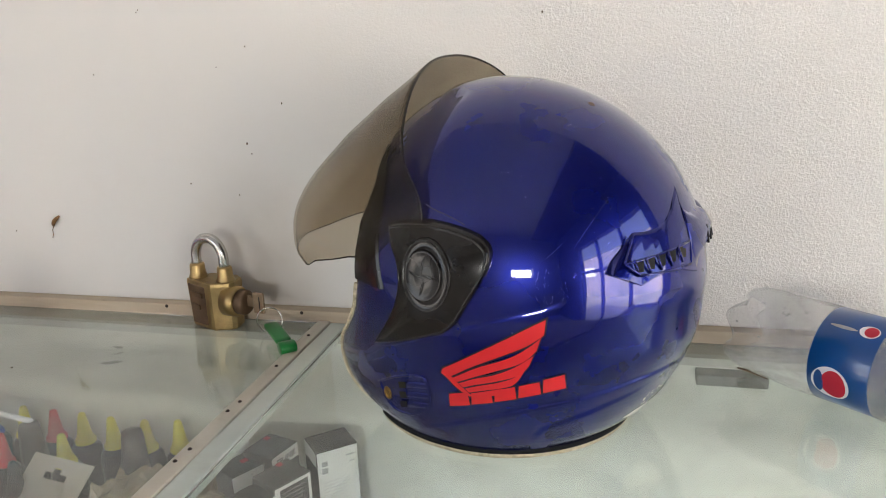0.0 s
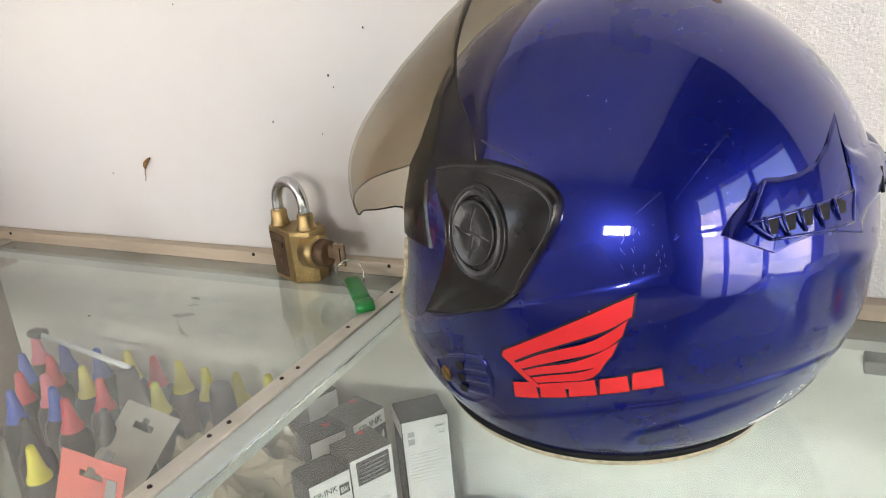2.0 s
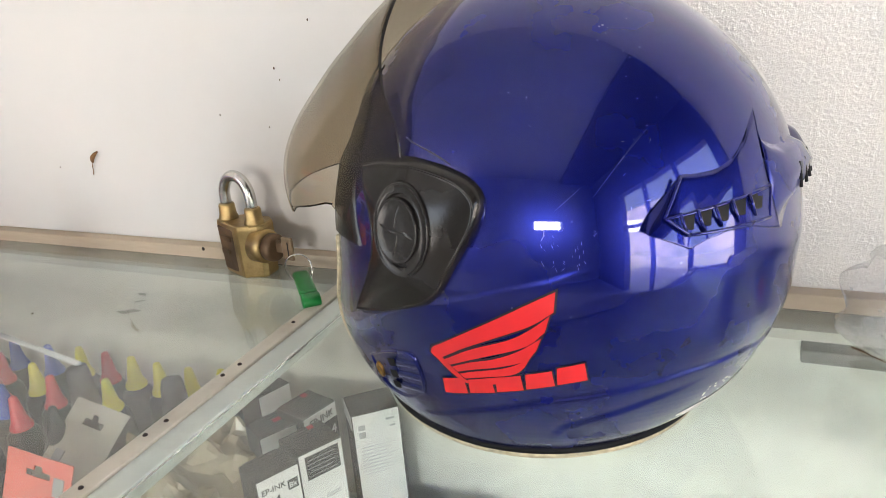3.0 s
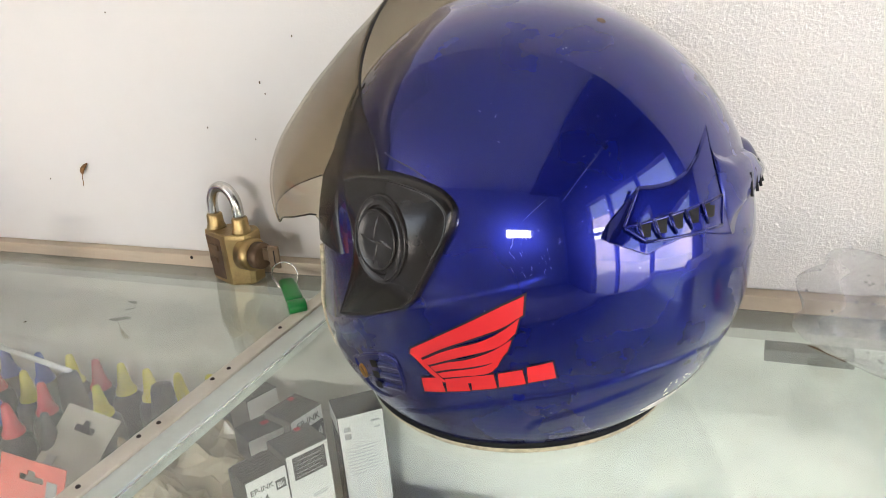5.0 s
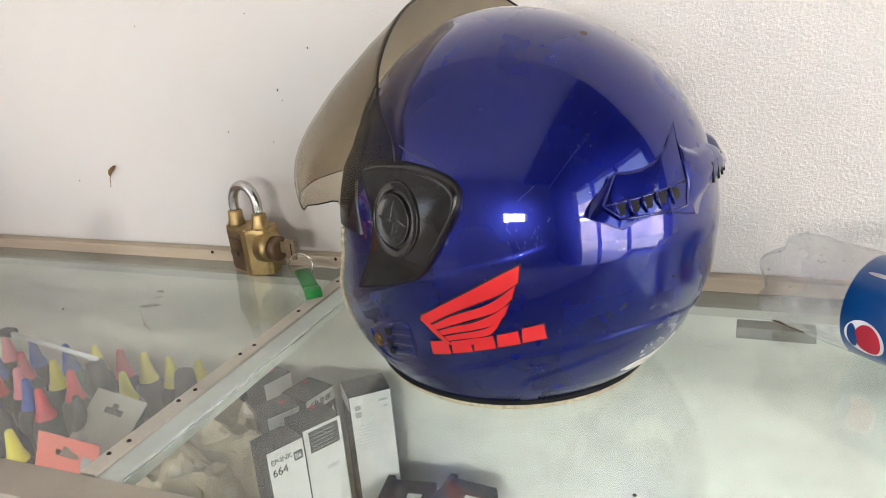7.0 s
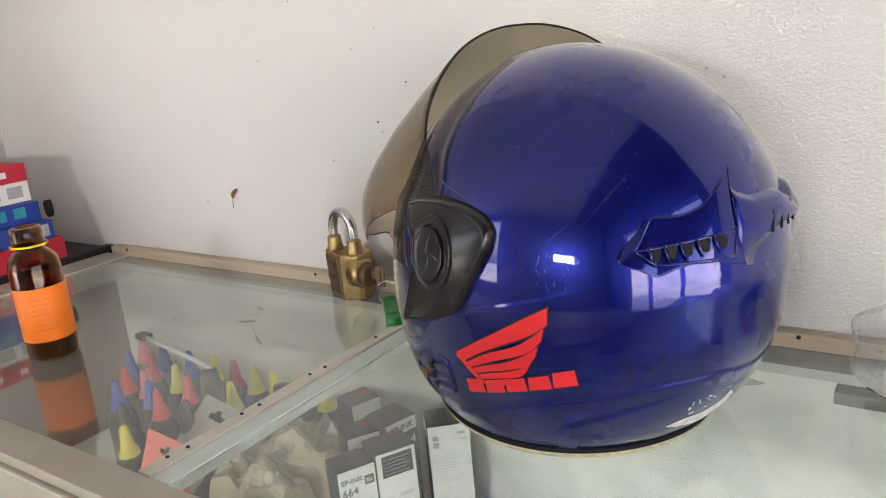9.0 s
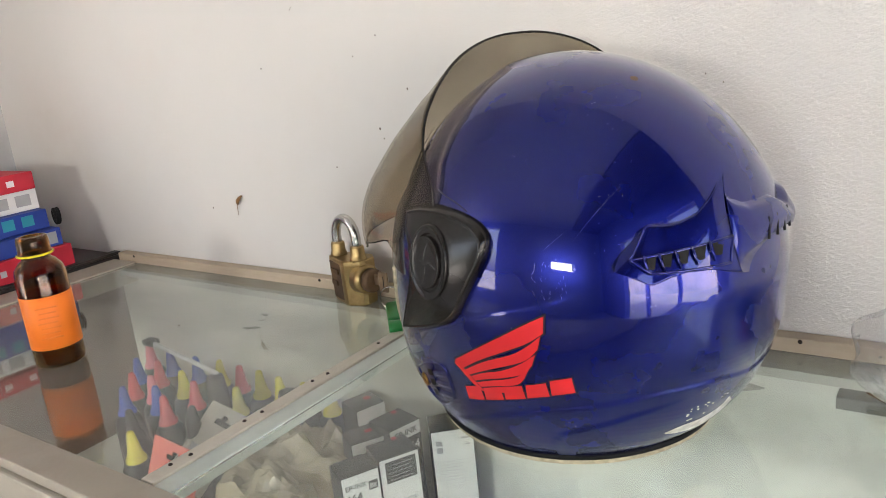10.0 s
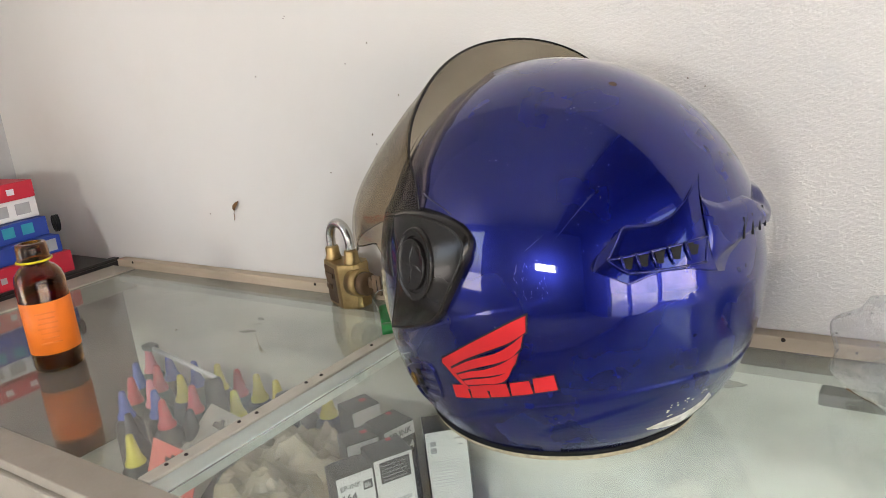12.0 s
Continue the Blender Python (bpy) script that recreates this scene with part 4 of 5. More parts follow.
for k in range(30):
    SCRATCHES.append((_rng.uniform(0.057, 0.080), _rng.uniform(0.120, 0.140), _rng.choice((70, 100, 115, 40)), _rng.uniform(0.0008, 0.0030), _rng.uniform(0.00004, 0.00009)))
for k in range(22):
    SCRATCHES.append((_rng.uniform(0.02, 0.108), _rng.uniform(0.14, 0.20), _rng.uniform(0, 180), _rng.uniform(0.0005, 0.0016), 0.00009))
for x, z, a, l, r in SCRATCHES:
    pts = []
    for k in range(7):
        d = (k / 6 - 0.5) * l
        px, pz = x + d * math.cos(radians(a)), z + d * math.sin(radians(a))
        pts.append((px, side_y(px, pz, 0.00004), pz))
    hpart("scratch", tube(pts, [r * 0.4, r * 0.8, r, r, r, r * 0.8, r * 0.4], 4), M_SCRATCH)

_n = Vector((0.38, -0.31, 0.87)).normalized()
hpart("dirt_spot", moved(lathe(((0.0026, 0.0), (0.0020, 0.0004), (0.0012, 0.0003), (0.0, 0.0005)), 9, False), Matrix.Translation((0.0831, 0.6445, HZ + HH * math.sqrt(1 - (0.0677 / 0.1413) ** 2 - (0.0144 / 0.1217) ** 2))) @ _n.to_track_quat("Z", "Y").to_matrix().to_4x4()), M_SPECK, "brown dirt spot")

# ---- padlock with key ring ----
padlock = thing("padlock", "tarnished brass padlock with steel shackle standing upright on the glass", "padlock", at=pose(-0.282, 0.785, 0))
LOCK_PLAN = ((-0.0335, -0.0005), (-0.0310, -0.0030), (-0.0020, -0.0170), (0.0020, -0.0180), (0.0190, -0.0120), (0.0225, -0.0075), (0.0220, 0.0080), (0.0150, 0.0150), (-0.0150, 0.0180), (-0.0310, 0.0080))
_rowsb = []
for s, z in ((0.90, 0.0), (0.93, 0.0015), (0.95, 0.014), (0.955, 0.0148), (0.975, 0.030), (1.0, 0.0445), (0.985, 0.0475), (0.93, 0.0485)):
    _rowsb.append([(x * s, y * s, z) for x, y in LOCK_PLAN])
body_bm = grid_mesh(_rowsb, True)
body_bm.verts.ensure_lookup_table()
_np = len(LOCK_PLAN)
body_bm.faces.new([body_bm.verts[k] for k in range(_np)])
body_bm.faces.new([body_bm.verts[(len(_rowsb) - 1) * _np + k] for k in range(_np)])
bmesh.ops.recalc_face_normals(body_bm, faces=body_bm.faces[:])
lock_body = part("body", body_bm, M_BRASS, padlock, "", False)
_fm = Matrix(((0.915, 0.403, 0, -0.0335), (-0.403, 0.915, 0, -0.0018), (0, 0, 1, 0), (0, 0, 0, 1)))
_plate = box(0.0030, 0.0310, -0.0013, 0.0035, 0.003, 0.0440, 0.0010)
for v in _plate.verts:
    k = 0.89 + 0.11 * v.co.z / 0.05
    v.co.x = 0.0175 + (v.co.x - 0.0175) * k
    v.co.y += (1 - k) * 0.0135
part("face_plate", moved(_plate, _fm), M_BRASSDK, lock_body, "dark stained front face", False)
for k in range(2):
    part("plate_mark", moved(box(0.008, 0.026 - 0.005 * k, -0.0026, -0.001, 0.032 - 0.013 * k, 0.0370 - 0.013 * k, 0.0003), _fm), M_BRASSDK, lock_body, "worn stamped panel", False)
LEGS = ((-0.0225, 0.0040), (0.0118, -0.0045))
for x, y in LEGS:
    part("shackle_collar", moved(lathe(((0.0098, 0.0), (0.0086, 0.0030), (0.0076, 0.0060), (0.0073, 0.0135), (0.0066, 0.0150), (0.0048, 0.0152)), 24), pose(x, y, 0.0475)), M_BRASS, lock_body)
_c, _h = ((LEGS[0][0] + LEGS[1][0]) / 2, (LEGS[0][1] + LEGS[1][1]) / 2), ((LEGS[1][0] - LEGS[0][0]) / 2, (LEGS[1][1] - LEGS[0][1]) / 2)
_sh = [(_c[0] + s * _h[0], _c[1] + s * _h[1], z) for s, z in [(-1, 0.056), (-1, 0.066)] + [(-math.cos(math.pi * k / 16), 0.070 + 0.0195 * math.sin(math.pi * k / 16)) for k in range(17)] + [(1, 0.066), (1, 0.056)]]
part("shackle", tube(_sh, 0.0050, 14), M_STEEL, padlock, "steel shackle")
_rot = pose(0.0170, -0.0075, 0.0290, 0, 90, -10)
boss = part("lock_boss", moved(lathe(((0.0150, -0.004), (0.0150, 0.0085), (0.0138, 0.0105), (0.0125, 0.0108)), 32), _rot), M_BRASS, padlock, "round brass boss")
barrel = part("key_barrel", moved(lathe(((0.0122, 0.009), (0.0122, 0.0180), (0.0110, 0.0200), (0.0090, 0.0202), (0.003, 0.0200)), 28), _rot), M_BRASSDK, padlock, "dark brass key barrel")
_km = pose(0.0368, -0.0112, 0.0300, 0, 0, -10)
key = part("key", moved(box(-0.002, 0.008, -0.0011, 0.0011, -0.0045, 0.0045, 0.0005), _km), M_BRONZE, padlock, "worn bronze key in the lock", False)
for k in range(3):
    part("key_tooth", moved(box(0.0005 + 0.0022 * k, 0.0016 + 0.0022 * k, -0.0013, 0.0013, 0.004 - 0.0007 * (k % 2), 0.0068, 0.0003), _km), M_BRONZE, key, "", False)
part("key_bow", moved(box(0.0065, 0.0190, -0.0016, 0.0016, -0.0105, 0.0105, 0.0014), _km), M_BRONZE, key, "flat bronze key bow", False)
part("key_slot", moved(box(0.0135, 0.0150, -0.0018, 0.0018, -0.0060, 0.0065, 0.0004), _km), M_BLACKMAT, key, "dark slot", False)

ring_tag = thing("key_tag", "green plastic key tag on a steel split ring", "key tag", at=pose(-0.2035, 0.7475, 0, 0, 0, -48) @ Matrix.Diagonal((1.20, 1.0, 0.9, 1)))
_rg = [(-0.0205 + 0.0118 * math.cos(2 * math.pi * k / 32), 0.0015 * math.sin(4 * math.pi * k / 32), 0.0165 + 0.0150 * math.sin(2 * math.pi * k / 32)) for k in range(32)]
part("split_ring", moved(tube(_rg, 0.0007, 6, True), Matrix.Translation((-0.02, 0, 0)) @ pose(0, 0, 0, 0, 0, 62) @ Matrix.Translation((0.02, 0, 0))), M_STEEL, ring_tag, "thin steel ring")
_tg = []
for x, z, w, t in ((-0.0230, 0.0120, 0.0045, 0.0014), (-0.019, 0.0122, 0.0068, 0.0020), (-0.004, 0.0112, 0.0072, 0.0021), (0.010, 0.0092, 0.0072, 0.0021), (0.0140, 0.0086, 0.0070, 0.0018)):
    _tg.append([(x, y * w, z + s * t) for y, s in ((-1, -0.6), (-1, 0.6), (-0.7, 1), (0.7, 1), (1, 0.6), (1, -0.6), (0.7, -1), (-0.7, -1))])
tg = grid_mesh(_tg, True)
tg.verts.ensure_lookup_table()
tg.faces.new([tg.verts[k] for k in range(8)])
tg.faces.new([tg.verts[32 + k] for k in range(8)])
bmesh.ops.recalc_face_normals(tg, faces=tg.faces[:])
part("tag", tg, M_GREEN, ring_tag)
part("whistle_end", moved(lathe(((0.0, -0.0074), (0.0054, -0.0074), (0.0062, -0.0066), (0.0062, 0.0066), (0.0054, 0.0074), (0.0, 0.0074)), 24, False), pose(0.0215, 0, 0.0064, 90, 0, 0)), M_GREEN, ring_tag)
part("neck", box(0.0080, 0.0200, -0.0050, 0.0050, 0.0030, 0.0062, 0.0008), M_GREEN, ring_tag)

# ---- brown bottle with an orange label ----
bottle = thing("medicine_bottle", "small brown glass bottle with a blank orange label", "bottle", at=pose(-0.456, 0.553, 0))
BP = ((0.0, 0.001), (0.0185, 0.0), (0.0215, 0.002), (0.0222, 0.006), (0.0222, 0.086), (0.0205, 0.0935), (0.0160, 0.0995), (0.0125, 0.1015), (0.0120, 0.1045), (0.0150, 0.1055), (0.0152, 0.1080), (0.0140, 0.1090), (0.0140, 0.1180), (0.0130, 0.1225), (0.0085, 0.1230))
gl = part("glass", lathe(BP, 48, False), M_AMBER, bottle)
gl.visible_shadow = False
solid(gl, 0.002)
part("contents", lathe(((0.0, 0.004), (0.019, 0.004), (0.0195, 0.03), (0.0195, 0.034), (0.0, 0.034)), 32, False), M_AMBERDK, bottle, "dark liquid left inside")
lab = part("label", lathe(((0.02235, 0.019), (0.02265, 0.0192), (0.02265, 0.0692), (0.02235, 0.0694)), 48, False), M_ORANGE, bottle, "creased orange paper label")
for k in range(7):
    part("print_line", moved(box(-0.0002, 0.0002, -0.009 + 0.001 * (k % 3), 0.009 - 0.0015 * (k % 2), 0.0, 0.0014), pose(0.02262, 0, 0.030 + 0.0048 * k)), mat("faint_print", (0.80, 0.19, 0.018), 0.6), lab, "", False)
    bottle.children_recursive[-1].matrix_local = pose(0, 0, 0, 0, 0, -32)
part("neck_ring", tube([(0.0152 * math.cos(2 * math.pi * k / 32), 0.0152 * math.sin(2 * math.pi * k / 32), 0.1065) for k in range(32)], 0.0011, 6, True), M_YELLOW, bottle, "yellow plastic ring")
bottle.rotation_euler = (0, 0, 0)

# ---- soft-drink bottle lying on its side ----
_d = Vector((0.75, -0.6614, 0))
soda = thing("drink_bottle", "nearly empty clear drink bottle with blue label lying down", "bottle",
             at=Matrix.Translation((0.200, 0.764, 0.0355)) @ _d.to_track_quat("Z", "Y").to_matrix().to_4x4() @ Matrix.Diagonal((0.800, 0.800, 1.0, 1)))
SP = [(0.006, 0.010), (0.018, 0.004), (0.030, 0.0), (0.038, 0.004), (0.0425, 0.014), (0.0440, 0.028), (0.0435, 0.045), (0.0440, 0.060), (0.0440, 0.075), (0.0428, 0.078), (0.0428, 0.120), (0.0440, 0.123), (0.0440, 0.165), (0.041, 0.185), (0.031, 0.215), (0.018, 0.238),
      (0.0135, 0.246), (0.0135, 0.266)]
pet_bm = lathe([(float(np.interp(z, [p[1] for p in SP[2:]], [p[0] for p in SP[2:]])), z) for z in [0.266 * k / 110 for k in range(111)]], 90, False)
for v in pet_bm.verts:
    if v.co.z < 0.03:
        a = math.atan2(v.co.y, v.co.x)
        lobe = 0.5 + 0.5 * math.cos(5 * a)
        r = math.hypot(v.co.x, v.co.y)
        v.co.z += 0.010 * (1 - lobe) * min(1, r / 0.03) * max(0, 1 - v.co.z / 0.03)
        v.co.x *= 1 - 0.10 * (1 - lobe) * max(0, 1 - v.co.z / 0.03)
        v.co.y *= 1 - 0.10 * (1 - lobe) * max(0, 1 - v.co.z / 0.03)
    else:
        fold = max(0.0, 0.22 - abs(noise.noise(v.co * 42))) if v.co.z < 0.074 else 0.0
        k = 1 + 0.018 * noise.noise(v.co * 45) - 0.30 * fold
        v.co.x *= k
        v.co.y *= k
pet = part("plastic_body", pet_bm, M_PET, soda, "clear dented plastic with drops")
pet.visible_shadow = False
part("cap", lathe(((0.0, 0.2675), (0.0155, 0.2675), (0.0155, 0.255), (0.0150, 0.2545)), 32, False), M_LABBLUE, soda, "blue screw cap")
band = part("label", lathe(((0.0432, 0.0775), (0.0436, 0.078), (0.0436, 0.1195), (0.0432, 0.120)), 60, False), M_LABBLUE, soda, "blue wrap-round label")


def on_label(zc, ac, rz, ra, lift, f=lambda u, v: (u, v)):
    """A patch on the round label: centre height and angle, half sizes in metres."""
    rows = []
    for i in range(13):
        row = []
        r = i / 12
        for k in range(40):
            t = 2 * math.pi * k / 40
            u, v = f(r * math.cos(t), r * math.sin(t))
            a = radians(ac) + u * ra / 0.0436
            row.append(((0.0436 + lift) * math.cos(a), (0.0436 + lift) * math.sin(a), zc + v * rz))
        rows.append(row)
    return grid_mesh(rows, True)


def label_angle(world_dir):
    v = soda.matrix_world.to_3x3().inverted() @ Vector(world_dir)
    return math.degrees(math.atan2(v.y, v.x))


_fa = label_angle((-0.60, -0.60, -0.22))
_fb = label_angle((-0.30, -0.35, 0.80))
part("disc_rim", on_label(0.0945, _fa, 0.0135, 0.0160, 0.0003), M_LABWHITE, band)
part("disc_red", on_label(0.0970, _fa, 0.0088, 0.0135, 0.0006), M_CARDRED, band)
part("disc_blue", on_label(0.0865, _fa, 0.0035, 0.0110, 0.0006), M_LABBLUE, band)
part("disc_rim", on_label(0.1100, _fb, 0.0068, 0.0068, 0.0003), M_LABWHITE, band)
part("disc_red", on_label(0.1113, _fb, 0.0046, 0.0056, 0.0006), M_CARDRED, band)
part("print_bar", on_label(0.0930, _fb + 3, 0.0095, 0.0018, 0.0003), M_CARDGREY, band)
# dregs cling to the low side of the base
_down = label_angle((-0.35, -0.35, -0.87))
_dr = []
for i in range(14):
    z = 0.012 + 0.026 * i / 13
    w = 0.20 * math.sin(math.pi * (i + 0.7) / 14.4)
    _dr.append([(0.0428 * math.cos(radians(_down) + w * s), 0.0428 * math.sin(radians(_down) + w * s), z) for s in (-1, -0.66, -0.33, 0, 0.33, 0.66, 1)])
solid(part("dregs", grid_mesh(_dr), M_COLA, soda, "last brown drops of drink"), 0.0015, 1)
_rng = random.Random(11)
for k in range(26):
    a, z = radians(_fb) + _rng.uniform(-1.2, 1.4), _rng.uniform(0.015, 0.072)
    part("droplet", moved(lathe(((0.0, -0.0006), (0.0012, 0), (0.0009, 0.0007), (0, 0.001)), 8, False), Matrix.Translation((0.0432 * math.cos(a), 0.0432 * math.sin(a), z)) @ pose(0, 0, 0, 0, 90, math.degrees(a))), M_PET, soda)

# ---- left end: black board with a stack of boxes ----
desk = thing("side_cabinet", "plain pale cabinet standing in the corner beside the counter", "cabinet", at=pose(-0.89, 0.55, FLOOR))
part("carcass", moved(box(-1.003, -0.7875, 0.2, 0.8185, FLOOR, -0.006), desk.matrix_world.inverted()), M_INNER, desk, "", False)
board = thing("black_board", "scuffed black board lying on the side cabinet", "board", at=pose(-0.89, 0.55, -0.006))
BI = board.matrix_world.inverted()
part("panel", moved(box(-0.998, -0.7580, 0.25, 0.8165, -0.0058, 0.006, 0.0015), BI), M_BOARD, board, "", False)
part("raised_edge", moved(box(-0.773, -0.7585, 0.252, 0.8160, 0.0062, 0.0105, 0.001), BI), M_BOARD, board, "", False)


def carton(name, label, x1, y1, z0, z1, w, l, material, yaw=0.0, group="stacked boxes"):
    """A box whose right rear corner stands at x1, y1."""
    ob = thing(name, label, "box", group, at=pose(x1, y1, z0, 0, 0, yaw))
    part("carton", box(-w, 0, -l, 0, 0.0003, z1 - z0, 0.0012), material, ob, "", False)
    return ob


def sticker(ob, y0, y1, z0, z1, material, lift=0.0004):
    part("print", box(-0.001, lift, y0, y1, z0, z1), material, ob, "", False)


c1 = carton("accessory_box", "flat red cardboard box under the stack", -0.766, 0.752, 0.0105, 0.040, 0.17, 0.30, M_CARDRED, 2)
for k in range(6):
    sticker(c1, -0.035 - 0.022 * k, -0.027 - 0.022 * k, 0.010, 0.018, M_CARDGREY)
c2 = carton("accessory_box", "flat blue cardboard box with a silver sticker", -0.770, 0.744, 0.0402, 0.064, 0.165, 0.28, M_CARDBLUE, -1)
sticker(c2, -0.024, -0.007, 0.004, 0.020, M_CARDGREY, 0.0005)
sticker(c2, -0.050, -0.026, 0.003, 0.020, M_CARDTEAL, 0.0005)
c3 = carton("accessory_box", "flat blue cardboard box with pale print", -0.787, 0.740, 0.0642, 0.090, 0.16, 0.27, M_CARDBLUE, 1.5)
for k in range(5):
    sticker(c3, -0.036 - 0.026 * k, -0.020 - 0.026 * k, 0.008, 0.022, M_CARDTEAL)
c4 = carton("accessory_box", "flat white cardboard box with square printed panels", -0.802, 0.740, 0.0902, 0.118, 0.14, 0.22, M_CARD, 0)
for k in range(4):
    sticker(c4, -0.030 - 0.030 * k, -0.010 - 0.030 * k, 0.007, 0.022, M_CARDGREY)
c5 = carton("accessory_box", "flat red cardboard box on top of the stack", -0.796, 0.738, 0.1182, 0.142, 0.15, 0.25, M_CARDRED, 3)
for k in range(4):
    sticker(c5, -0.038 - 0.034 * k, -0.028 - 0.034 * k, 0.008, 0.016, M_LABWHITE)
coil = thing("black_cable", "small coil of black cable behind the boxes", "cable", at=pose(-0.787, 0.7435, 0.0642))
part("loop", tube([(0.004 * math.cos(t * 0.35), 0.005 + 0.0009 * t / 6, 0.0125 + 0.010 * math.sin(t * 0.35)) for t in range(44)], 0.0022, 6), M_BLACKMAT, coil)

# ---- inside the counter: ink bottles ----
SHELF = -0.255


def ink_bottle(cap, name, label):
    ob = thing(name, label, "ink bottle", "ink bottles on the shelf")
    part("body", lathe(((0.0, 0.0), (0.0160, 0.0), (0.0172, 0.002), (0.0172, 0.0840), (0.0160, 0.0940), (0.0115, 0.0990), (0.0105, 0.1040)), 24, False), M_INKBODY, ob, "dark ink-filled bottle")
    part("cap", lathe(((0.0106, 0.0960), (0.0112, 0.0970), (0.0112, 0.1040), (0.0094, 0.1065), (0.0078, 0.1110), (0.0043, 0.1320), (0.0036, 0.1345), (0.0020, 0.1357), (0.0, 0.1360)), 24, False), cap, ob)
    return ob


def stub_bottle():
    ob = thing("ink_bottle", "black ink bottle with a short black cap", "ink bottle", "ink bottles on the shelf")
    part("body", lathe(((0.0, 0.0), (0.0185, 0.0), (0.0198, 0.002), (0.0198, 0.0870), (0.0170, 0.0940)), 24, False), M_INKBODY, ob, "dark ink-filled bottle")
    part("cap", lathe(((0.0142, 0.0920), (0.0148, 0.0930), (0.0112, 0.1350), (0.0098, 0.1410), (0.0, 0.1420)), 24, False), M_INKBLACK, ob)
    return ob


kinds = {
    "blue": ink_bottle(M_INKBLUE, "ink_bottle", "ink bottle with a pointed blue cap"),
    "red": ink_bottle(M_INKRED, "ink_bottle", "ink bottle with a pointed red cap"),
    "pink": ink_bottle(M_INKPINK, "ink_bottle", "ink bottle with a pointed pink cap"),
    "yellow": ink_bottle(M_INKYEL, "ink_bottle", "ink bottle with a pointed yellow cap"),
    "black": ink_bottle(M_INKBLACK, "ink_bottle", "ink bottle with a pointed black cap"),
    "stub": stub_bottle(),
}
PLACES = (("blue", -0.648, 0.790), ("blue", -0.592, 0.791), ("yellow", -0.551, 0.790), ("red", -0.5115, 0.790), ("yellow", -0.473, 0.790), ("yellow", -0.432, 0.790), ("yellow", -0.393, 0.790), ("yellow", -0.354, 0.790),
          ("pink", -0.700, 0.794), ("yellow", -0.573, 0.752), ("red", -0.530, 0.731), ("stub", -0.500, 0.748), ("yellow", -0.4615, 0.7480), ("stub", -0.385, 0.751), ("pink", -0.596, 0.724), ("blue", -0.567, 0.707),
          ("red", -0.525, 0.692), ("yellow", -0.484, 0.620), ("blue", -0.672, 0.752), ("red", -0.6345, 0.754), ("black", -0.474, 0.690), ("red", -0.632, 0.716), ("black", -0.532, 0.652), ("blue", -0.600, 0.684))
_used = set()
_rng = random.Random(5)
for kind_, x, y in PLACES:
    src = kinds[kind_]
    m = pose(x, y, SHELF, _rng.uniform(-1.5, 1.5), _rng.uniform(-1.5, 1.5), _rng.uniform(0, 360))
    if kind_ not in _used:
        src.matrix_world = m
        _used.add(kind_)
    else:
        copy_thing(src, m)

stick = thing("white_stick", "thin white plastic stick lying across the ink bottles", "stick")
part("shaft", tube([(-0.680, 0.789, -0.1150), (-0.59, 0.772, -0.1150), (-0.502, 0.752, -0.1120)], 0.0030, 8), M_LABWHITE, stick)
clip = thing("dark_clip", "small dark clip lying on the bottle caps", "clip", at=pose(-0.688, 0.791, -0.1190))
part("clip_body", box(-0.014, 0.008, -0.008, 0.008, 0, 0.009, 0.003), M_INKBLACK, clip)


def hang_card(name, label, corner, along, down, w, h, material, hole_y=0.16):
    """A flat pack with a hanging slot in its header."""
    a, d = Vector(along).normalized(), Vector(down)
    d = (d - a * a.dot(d)).normalized()
    n = a.cross(d)
    m = Matrix((a, d, n)).transposed().to_4x4()
    m.translation = corner
    ob = thing(name, label, "packet", at=m)
    bm = bmesh.new()
    # sheet with an open slot
    xs, ys = (0, 0.32 * w, 0.44 * w, 0.56 * w, 0.68 * w, w), (0, 0.08 * h, 0.12 * h, 0.17 * h, h)
    vs = [[bm.verts.new((x, y, 0.0006 * math.sin(9 * x / w + 5 * y / h))) for x in xs] for y in ys]
    for j in range(4):
        for i in range(5):
            if (j == 2 and i in (1, 2, 3)) or (j == 1 and i == 2):
                continue
            bm.faces.new((vs[j][i], vs[j][i + 1], vs[j + 1][i + 1], vs[j + 1][i]))
    sh = part("header", bm, material, ob, "", False)
    solid(sh, 0.0008)
    return ob


red_pack = hang_card("hanging_packet", "salmon red hanging packet leaning in the counter", (-0.463, 0.6335, -0.125), (0.080, -0.002, -0.004), (0.040, -0.025, -0.060), 0.080, 0.11, M_SALMON)
part("print_bar", box(0.060, 0.072, 0.014, 0.030, -0.0018, -0.0009), M_CARDGREY, red_pack, "", False)
grey_pack = hang_card("hanging_packet", "dusty beige hanging packet leaning in the counter", (-0.4684, 0.7172, -0.125), (0.082, -0.010, -0.004), (0.050, -0.060, -0.045), 0.075, 0.13, M_PACK)
part("print_bar", box(0.012, 0.024, 0.050, 0.066, -0.0018, -0.0009), M_CARDGREY, grey_pack, "", False)


